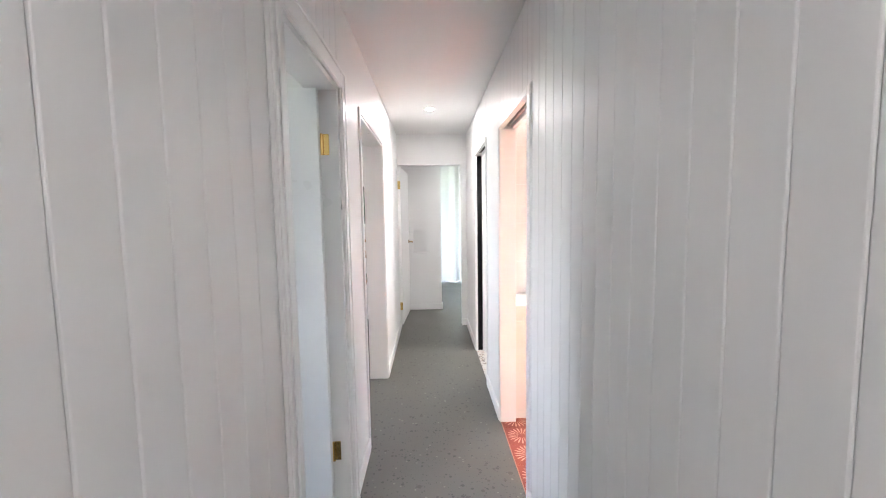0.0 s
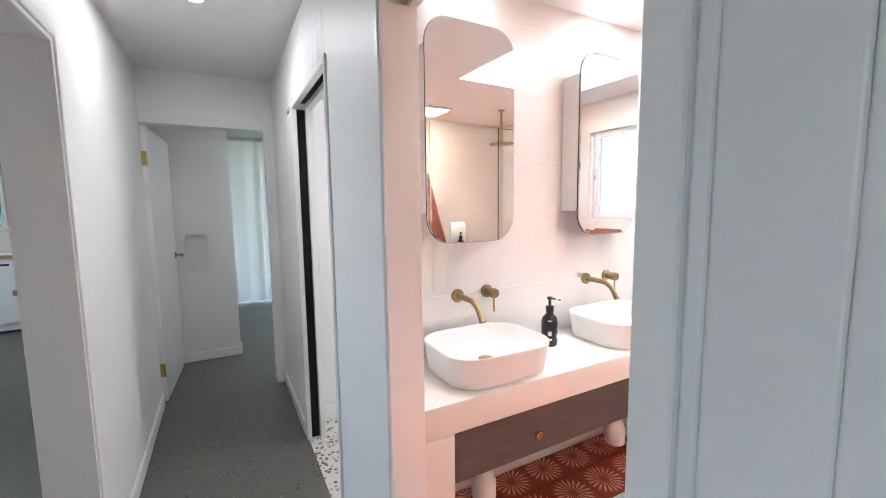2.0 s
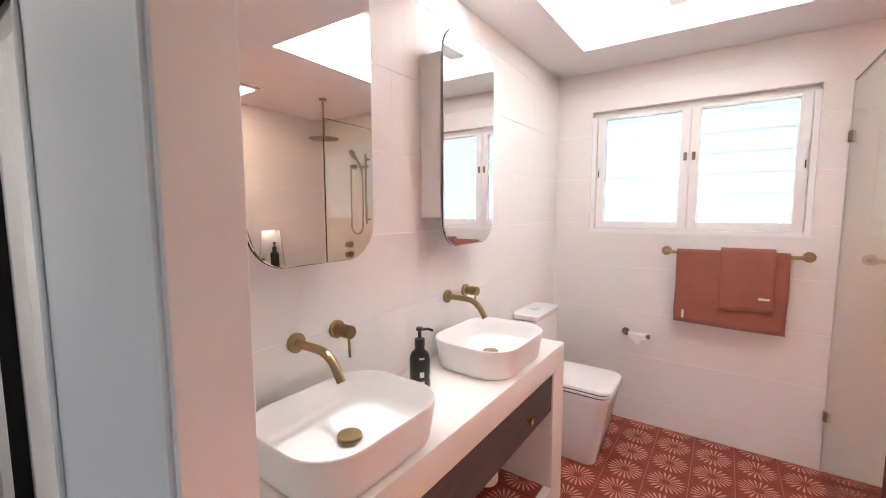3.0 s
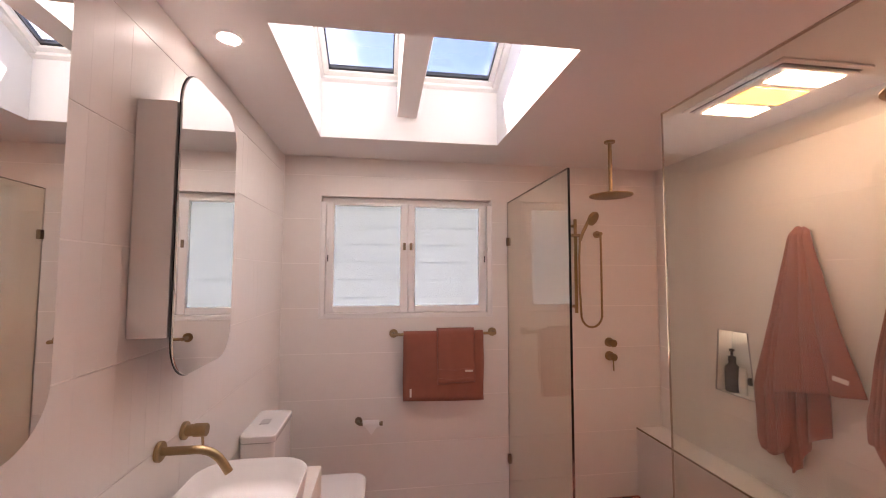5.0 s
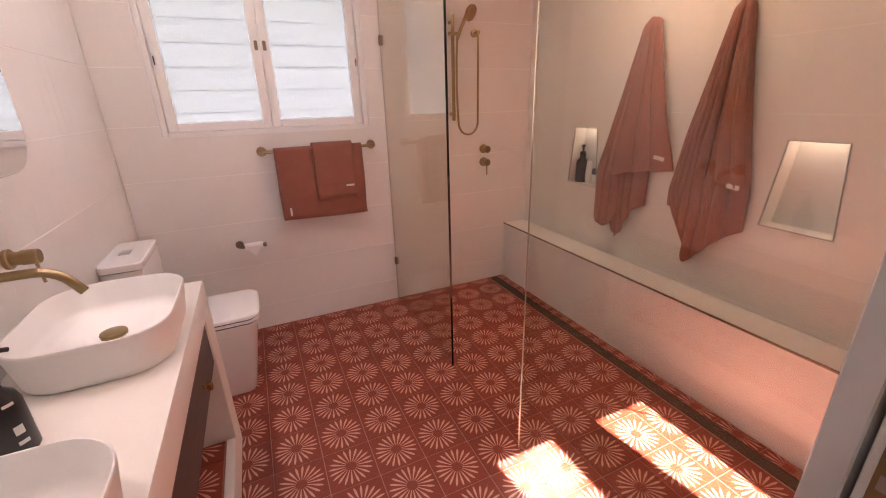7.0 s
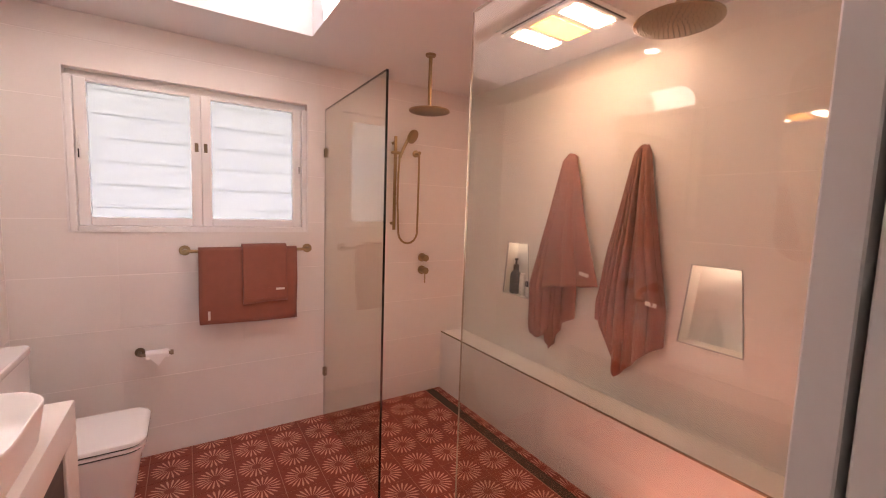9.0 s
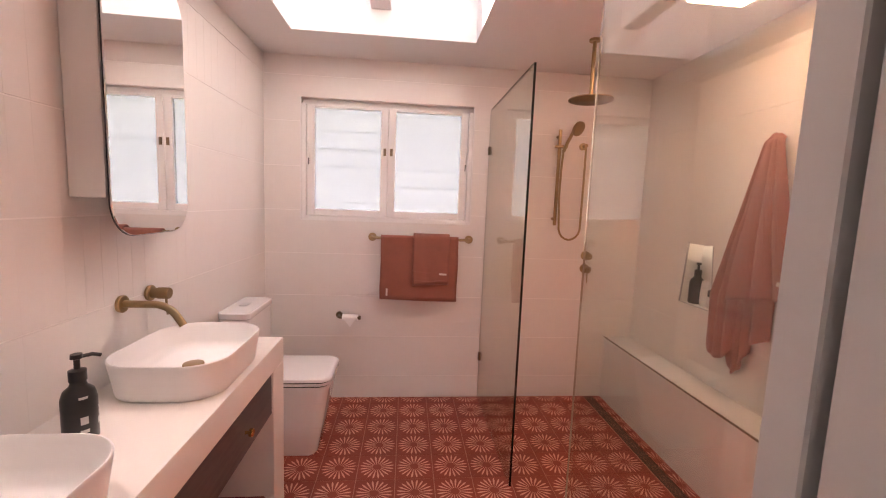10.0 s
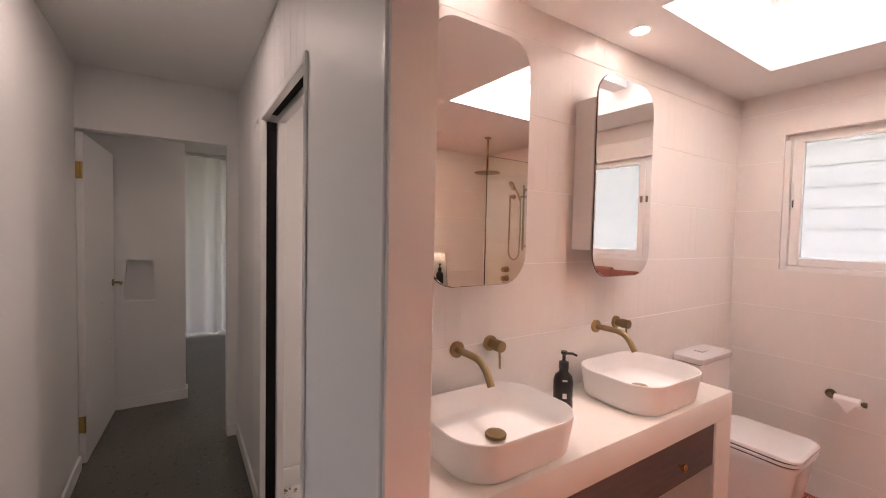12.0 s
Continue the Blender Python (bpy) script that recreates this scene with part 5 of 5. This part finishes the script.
for zz in (0.25, 1.79):
    hg = part("hinge", boxes((-0.3565, -0.330, 4.6955, 4.6995, zz - 0.05, zz + 0.05), bevel=0.001), GOLD, ed, "brass butt hinge")
    part("knuckle", rod(bmesh.new(), (-0.329, 4.694, zz - 0.05), (-0.329, 4.694, zz + 0.05), 0.007, 10), GOLD, hg)
bm = bmesh.new()
turned(bm, (-0.2755, 5.46, 1.03), (-0.264, 5.46, 1.03), ((0, 0.026), (1, 0.025)), 20)
tube(bm, [(-0.265, 5.46, 1.03), (-0.227, 5.46, 1.03), (-0.217, 5.45, 1.03), (-0.214, 5.35, 1.03)], 0.0095, 10)
part("handle", bm, BRASS, ed, "brass lever handle")

# ---- kitchen seen through the opening ----
FY = 7.7
kitchen_run = (("dishwasher", -2.64, -2.03), ("base_cabinet", -2.02, -1.42), ("base_cabinet", -1.41, -0.81), ("base_cabinet", -3.26, -2.65))
for nm, x0, x1 in kitchen_run:
    lab = "white panelled dishwasher under the kitchen bench" if nm == "dishwasher" else "white flat-fronted kitchen base cabinet"
    c = thing(nm, ((x0 + x1) / 2, FY + 0.3, 0), lab, "dishwasher" if nm == "dishwasher" else "cabinet", "" if nm == "dishwasher" else "kitchen cabinets")
    part("body", boxes((x0, x1, FY + 0.02, 8.295, 0.1, 0.885)), CABINET, c)
    dr = part("door", boxes((x0 + 0.002, x1 - 0.002, FY, FY + 0.0195, 0.12 if nm == "dishwasher" else 0.13, 0.87), bevel=0.002), CABINET, c)
    if nm == "dishwasher":
        part("handle", boxes((x1 - 0.17, x1 - 0.07, FY - 0.004, FY + 0.001, 0.80, 0.825), bevel=0.001), DARK, dr, "dark recessed grip")
        part("plinth", boxes((x0, x1, FY + 0.03, FY + 0.05, 0.03, 0.099)), CABINET, c)
    else:
        part("knob", turned(bmesh.new(), (x1 - 0.08, FY, 0.815), (x1 - 0.08, FY - 0.02, 0.815), ((0, 0.006), (0.5, 0.006), (0.6, 0.013), (1, 0.011)), 14), STEEL, dr)
        part("plinth", boxes((x0, x1, FY + 0.06, FY + 0.08, 0.0, 0.099)), DARK, c)
wt = thing("worktop", (-2.0, 8.0, 0.886), "timber-edged kitchen worktop under the window", "worktop")
part("slab", boxes((-3.3, -0.63, FY - 0.02, 8.297, 0.886, 0.922), bevel=0.003), OAK, wt)
sk = thing("sink", (-2.0, 7.98, 0.9225), "white inset kitchen sink with a drainer", "sink")
part("rim", boxes((-2.55, -1.55, FY + 0.06, 8.2, 0.9225, 0.930), bevel=0.002), CERAMIC, sk)
kt = thing("kitchen_tap", (-1.87, 8.12, 0.9305), "white gooseneck kitchen tap", "tap")
part("base", rod(bmesh.new(), (-1.87, 8.12, 0.9305), (-1.87, 8.12, 0.99), 0.022), STEEL, kt)
part("neck", tube(bmesh.new(), [(-1.87, 8.12, 0.99), (-1.87, 8.12, 1.19), (-1.88, 8.10, 1.225), (-1.92, 8.03, 1.23), (-1.96, 7.97, 1.21), (-1.965, 7.965, 1.17)], 0.012, 12), STEEL, kt)
structure("trim_splashback", boxes((-3.3, -0.63, 8.292, 8.2995, 0.93, 1.2)), WALL_TILE, "white tiled splashback")
kw = tagged(new("window_2"), "white aluminium sliding kitchen window", "", "", "structure")
part("window_frame", boxes((-2.9, -2.84, 8.28, 8.4, 1.19, 2.09), (-0.96, -0.9, 8.28, 8.4, 1.19, 2.09), (-2.84, -0.96, 8.28, 8.4, 2.03, 2.09), (-2.84, -0.96, 8.27, 8.4, 1.19, 1.24), bevel=0.003), TRIM, kw)
for xm in (-2.30, -1.90, -1.42):
    part("mullion", boxes((xm - 0.02, xm + 0.02, 8.32, 8.36, 1.24, 2.03), bevel=0.002), STEEL, kw)
kp = part("pane", boxes((-2.84, -0.96, 8.34, 8.344, 1.24, 2.03)), KITCHEN_PANE, kw)
kp.visible_shadow = False

# open shelf end of the island
isl = thing("shelf_unit", (-0.87, 5.3, 0), "white open shelf unit with an oak top", "shelf unit")
ix0, ix1, iy0, iy1 = -1.12, -0.64, 5.0, 5.6
part("top", boxes((ix0 - 0.05, ix1, iy0 - 0.06, iy1, 0.86, 0.90), bevel=0.008, seg=2), OAK, isl, "oiled oak top")
for zz in (0.06, 0.43):
    lp0 = [(ix0 - 0.04, iy0 - 0.02), (ix0, iy0 - 0.05), (ix1, iy0 - 0.05), (ix1, iy1), (ix0 - 0.04, iy1)]
    part("shelf", prism(bmesh.new(), lp0, lambda u, v, d: (u, v, d), zz, zz + 0.022), CABINET, isl, smooth=False)
part("back_panel", boxes((ix0, ix1, iy1 - 0.02, iy1 - 0.001, 0.082, 0.8595)), CABINET, isl)
part("upright", boxes((ix0, ix0 + 0.02, iy0 + 0.02, iy1 - 0.0205, 0.452, 0.8595)), CABINET, isl)
part("lower_upright", boxes((ix0 + 0.002, ix0 + 0.02, iy0 + 0.02, iy1 - 0.0205, 0.0825, 0.43)), CABINET, isl)
part("foot", boxes((ix0 + 0.04, ix1 - 0.03, iy0 + 0.05, iy1 - 0.03, 0.0, 0.0598)), CABINET, isl)


def pot_plant(x, y, z, r, h, mat_, label, seed):
    p = thing("pot_plant", (x, y, z), label, "pot plant", "pot plants")
    part("pot", turned(bmesh.new(), (x, y, z), (x, y, z + h), ((0, r * 0.7), (0.8, r * 0.95), (0.82, r * 1.05), (1, r * 1.05)), 18), mat_, p)
    rnd = random.Random(seed)
    bm = bmesh.new()
    for _ in range(46):
        a, e, ln = rnd.uniform(0, 6.28), rnd.uniform(0.4, 1.4), rnd.uniform(0.04, 0.10)
        d = Vector((math.cos(a) * math.cos(e), math.sin(a) * math.cos(e), math.sin(e)))
        b = Vector((x, y, z + h)) + Vector((rnd.uniform(-r, r), rnd.uniform(-r, r), 0)) * 0.6
        s = d.cross(Vector((0, 0, 1))).normalized() * 0.012
        q = [bm.verts.new(c) for c in (b, b + d * ln * 0.5 + s, b + d * ln, b + d * ln * 0.5 - s)]
        bm.faces.new(q)
    part("leaves", bm, LEAF, p, "small green leaves", smooth=False)


pot_plant(-1.0, 5.06, 0.4525, 0.035, 0.07, WHITE_PLASTIC, "small plant in a white pot on the shelf", 3)
pot_plant(-0.88, 5.08, 0.4525, 0.05, 0.085, TERRACOTTA, "small plant in a terracotta pot on the shelf", 5)

# garden outside the kitchen window
rg = random.Random(7)
verts, faces = [], []
for _ in range(15000):
    c = Vector((rg.uniform(-7.5, 1.5), rg.uniform(11.2, 13.2), 0))
    c.z = rg.uniform(0.9, 3.6) + 0.5 * noise.noise(Vector((c.x * 0.8, 0, 0)))
    a, e = rg.uniform(0, 6.28), rg.uniform(-0.9, 0.9)
    d = Vector((math.cos(a) * math.cos(e), math.sin(a) * math.cos(e), math.sin(e)))
    s = d.cross(Vector((rg.uniform(-1, 1), rg.uniform(-1, 1), 1))).normalized()
    ln = rg.uniform(0.14, 0.30)
    k = len(verts)
    verts += [c, c + d * ln * 0.5 + s * ln * 0.25, c + d * ln, c + d * ln * 0.5 - s * ln * 0.25]
    faces.append((k, k + 1, k + 2, k + 3))
me = bpy.data.meshes.new("hedge")
me.from_pydata([tuple(v) for v in verts], [], faces)
me.materials.append(LEAF)
tagged(new("hedge", me), "dense green leafy hedge behind the house", "hedge", "", "stuff")
fence = thing("garden_fence", (-3, 10.9, -0.16), "pale painted garden fence of upright palings", "fence")
part("rail", boxes((-7.5, 1.5, 10.93, 10.97, 0.2, 0.28), (-7.5, 1.5, 10.93, 10.97, 1.1, 1.18)), EXT_PAINT, fence)
pb = to_mesh("paling", boxes((-0.07, 0.07, 10.9, 10.925, -0.16, 1.42)), EXT_PAINT)
for k in range(60):
    pl = new("paling", pb)
    pl.parent = fence
    pl.matrix_parent_inverse = fence.matrix_world.inverted()
    pl.location = (-7.4 + 0.15 * k, 0, 0)
# unidentified white thing outdoors, built as a plain cylinder
whole("pale_garden_shape", turned(bmesh.new(), (-3.55, 10.3, -0.16), (-3.55, 10.3, 1.72), ((0, 0.36), (0.95, 0.36), (1, 0.3)), 28), EXT_PAINT, "pale upright cylinder for an unidentified white thing in the garden", "water tank")

# curtain across the living room's glass door
bm = bmesh.new()
n_c = 260
lo, mid, hi = [], [], []
for i in range(n_c + 1):
    f = i / n_c
    xx = -0.1 + 2.75 * f
    yy = 7.92 + 0.05 * math.sin(f * 105 + 2.2 * math.sin(f * 17)) * (0.6 + 0.4 * math.sin(f * 31)) + 0.02 * math.sin(f * 47)
    lo.append(bm.verts.new((xx, 7.92 + (yy - 7.92) * 1.25, 0.02)))
    mid.append(bm.verts.new((xx, yy, 1.3)))
    hi.append(bm.verts.new((xx, 7.92 + (yy - 7.92) * 0.7, 2.42)))
for p, q in ((lo, mid), (mid, hi)):
    for i in range(n_c):
        bm.faces.new((p[i], p[i + 1], q[i + 1], q[i]))
cur = thing("curtain", (1.27, 7.92, 2.42), "white sheer floor-length pleated curtain, drawn closed", "curtain")
part("cloth", bm, CURTAIN, cur)
part("track", boxes((-0.12, 2.68, 7.89, 7.95, 2.421, 2.4695), bevel=0.003), TRIM, cur, "white curtain track")
gd = tagged(new("door_3"), "white framed sliding glass door behind the curtain", "", "", "structure")
part("frame", boxes((-0.05, 0.0, 8.31, 8.4, 0, 2.3), (2.55, 2.6, 8.31, 8.4, 0, 2.3), (0.0, 2.55, 8.31, 8.4, 2.25, 2.3), (1.25, 1.31, 8.33, 8.38, 0.0, 2.25)), TRIM, gd)
dp = part("pane", boxes((0.0, 1.25, 8.35, 8.354, 0.0, 2.25), (1.31, 2.55, 8.35, 8.354, 0.0, 2.25)), PANE, gd)
dp.visible_shadow = False

# ---- pieces: hall boards ----
BW = 0.1


def board_run(parent, x_face, out, y0, y1, z0, z1, phase):
    """Upright boards with small chamfers between them."""
    k = math.floor((y0 - phase) / BW)
    while phase + k * BW < y1 - 1e-4:
        a, b = max(y0, phase + k * BW), min(y1, phase + (k + 1) * BW)
        if b - a > 0.004:
            bm = bmesh.new()
            c, w = 0.0042, b - a - 0.0006
            pr = [(-w / 2, 0.0), (w / 2, 0.0), (w / 2, 0.0058), (w / 2 - c * 0.5, 0.0078), (w / 2 - c, 0.0085), (-w / 2 + c, 0.0085), (-w / 2 + c * 0.5, 0.0078), (-w / 2, 0.0058)]
            ym = (a + b) / 2
            key = (round(w, 4), z0, z1, out)
            if key not in board_mesh:
                lo = [bm.verts.new((out * d, u, z0)) for u, d in pr]
                hi = [bm.verts.new((out * d, u, z1)) for u, d in pr]
                bridge(bm, lo, hi)
                bm.faces.new(lo)
                bm.faces.new(hi)
                board_mesh[key] = to_mesh("board", bm, BOARD)
            else:
                bm.free()
            ob = new("board", board_mesh[key])
            ob.parent = parent
            ob.location = (x_face, ym, 0)
        k += 1


board_mesh = {}
for a, b, z0 in ((-2.0, LEFT_DOOR[0], 0.0), (LEFT_DOOR[0], LEFT_DOOR[1], LEFT_DOOR[2])):
    board_run(wall_hall_left, xl1, 1, a, b, z0, HALL_CEIL, 0.004)
for a, b, z0 in ((-2.0, 1.40, 0.0), (1.40, BATH_DOOR[1], BATH_DOOR[2] + 0.04), (SIDE_DOOR[0], 3.92, SIDE_DOOR[2] + 0.04), (3.92, END_Y, 0.0)):
    board_run(wall_hall_right, xr0, -1, a, b, z0, HALL_CEIL, 0.080)

# smooth painted lining beyond the boards
structure("wall_lining_right", boxes((xr0 - 0.0085, xr0 - 0.0001, BATH_DOOR[1] + 0.0005, SIDE_DOOR[0] - 0.0005, 0.0, HALL_CEIL - 0.0005)), PAINT, "smooth white painted wall between two doorways")
structure("wall_lining_left", boxes((xl1 + 0.0001, xl1 + 0.0085, LEFT_DOOR[1] + 0.0005, KITCHEN_DOOR[0], 0.0, HALL_CEIL - 0.0005), (xl1 + 0.0001, xl1 + 0.0085, KITCHEN_DOOR[0], KITCHEN_DOOR[1], KITCHEN_DOOR[2], HALL_CEIL - 0.0005), (xl1 + 0.0001, xl1 + 0.0085, KITCHEN_DOOR[1], END_Y - 0.0005, 0.0, HALL_CEIL - 0.0005)), PAINT, "smooth white painted wall round the kitchen opening")

# ---- pieces: bathroom wall tiles ----
TW, TH, TZ0 = 0.07, 0.295, 0.165


tile_lean = random.Random(11)


def tile_run(parent, put, u0, u1, z0, z1, holes, phase, limit=300, wide=TW):
    zs = [z for z in (TZ0 + TH * k for k in range(-1, 9))]
    us = [phase + wide * k for k in range(math.floor((u0 - phase) / wide), math.ceil((u1 - phase) / wide))]
    full = None
    joined = bmesh.new()
    made = 0
    for z in zs:
        for u in us:
            a, b, c, d = max(u, u0), min(u + wide, u1), max(z, z0), min(z + TH, z1)
            if b - a < 0.004 or d - c < 0.004:
                continue
            g, gv = 0.00003, 0.0021
            polys = [[(a + g, c + gv), (b - g, c + gv), (b - g, d - gv), (a + g, d - gv)]]
            for h in holes:
                polys = [q for p in polys for q in without(p, h)]
            whole_tile = len(polys) == 1 and abs(area(polys[0]) - (wide - 2 * g) * (TH - 2 * gv)) < 1e-7
            for p in polys:
                if area(p) < 2e-5:
                    continue
                mu, mv = sum(q[0] for q in p) / len(p), sum(q[1] for q in p) / len(p)
                if made >= limit:
                    prism(joined, p, put, 0.0, 0.0022, 0.0004, 0.00006)
                    continue
                o = Vector(put(mu, mv, 0))
                if whole_tile and full is not None:
                    me_t = full
                else:
                    bm_t = prism(bmesh.new(), p, put, 0.0, 0.0022, 0.0004, 0.00006)
                    bmesh.ops.translate(bm_t, vec=-o, verts=bm_t.verts[:])
                    me_t = to_mesh("tile", bm_t, WALL_TILE)
                    if whole_tile:
                        full = me_t
                ob = new("tile", me_t)
                ob.parent = parent
                ob.location = o
                lean = tile_lean.uniform(-0.25, 0.25) * TW / wide
                ob.rotation_euler = (0, 0, radians(lean))
                made += 1
    if joined.verts:
        t = new("tiles", to_mesh("tiles", joined, WALL_TILE))
        t.parent = parent
        tagged(t, kind="stuff")
    else:
        joined.free()


tile_run(wall_north, put_n, BATH_W, BATH_E, 0.0, BATH_CEIL, [], 1.013)
tile_run(wall_east, put_e, 0.0, BATH_N, 0.0, BATH_CEIL, [[(WIN_Y0, WIN_Z0), (WIN_Y1, WIN_Z0), (WIN_Y1, WIN_Z1), (WIN_Y0, WIN_Z1)]], 0.46, 300, 0.595)
tile_run(wall_south, put_s, BATH_W, BATH_E, 0.471, BATH_CEIL, [niche_shape(c) for c in NICHES], 0.61)

# ---- pieces: bathroom floor tiles ----
FT, FX0, FY0 = 0.2, 1.81 - 0.1, 0.635 - 0.1
shared = None
for i in range(-7, 9):
    for j in range(-2, 12):
        x0, y0 = FX0 + FT * i, FY0 + FT * j
        x1, y1 = x0 + FT, y0 + FT
        ax, bx, ay, by = max(x0, 0.507), min(x1, BATH_E + 0.002), max(y0, 0.201), min(y1, BATH_N + 0.002)
        spans = [(ay, by)]
        if ay < 0.329 and by > 0.26:
            spans = [(ay, min(by, 0.261)), (max(ay, 0.329), by)]
        if ax < BATH_W - 0.0001 and (by < 1.45 or ay > 2.22):
            ax = BATH_W
        for sa, sb in spans:
            if bx - ax < 0.01 or sb - sa < 0.01:
                continue
            g = 0.0014
            p = [(ax + g, sa + g), (bx - g, sa + g), (bx - g, sb - g), (ax + g, sb - g)]
            o = Vector((x0 + FT / 2, y0 + FT / 2, 0))
            is_full = bx - ax > FT - 1e-6 and sb - sa > FT - 1e-6
            if is_full and shared is not None:
                me_t = shared
            else:
                bm_t = prism(bmesh.new(), p, lambda u, v, d: (u, v, d), -0.0058, 0.0, 0.0006)
                bmesh.ops.translate(bm_t, vec=-o, verts=bm_t.verts[:])
                me_t = to_mesh("tile", bm_t, FLOWER)
                if is_full:
                    shared = me_t
            ob = new("tile", me_t)
            ob.parent = bath_floor
            ob.location = o

# tiled step under the vanity, behind its kerb
step_z = 0.128
step_base = part("tiled_step", boxes((0.7385, 2.0475, VY0 + 0.0365, yb, 0.0, step_z - 0.0066)), FLOOR_GROUT, vanity, "low red patterned tile step under the vanity", smooth=False)
for i in range(7):
    for y0, y1 in ((VY0 + 0.042, VY0 + 0.242), (VY0 + 0.242, yb - 0.002)):
        x0 = 0.7395 + FT * i
        x1 = min(x0 + FT, 2.0465)
        if x1 - x0 < 0.02:
            continue
        o = Vector((x0 + FT / 2, y0 + FT / 2, step_z))
        p = [(x0 + 0.0014 - o.x, y0 + 0.0014 - o.y), (x1 - 0.0014 - o.x, y0 + 0.0014 - o.y), (x1 - 0.0014 - o.x, y1 - 0.0014 - o.y), (x0 + 0.0014 - o.x, y1 - 0.0014 - o.y)]
        ob = new("tile", to_mesh("tile", prism(bmesh.new(), p, lambda u, v, d: (u, v, d), -0.0064, 0.0, 0.0006), FLOWER))
        ob.parent = step_base
        ob.matrix_parent_inverse = step_base.matrix_world.inverted()
        ob.location = o
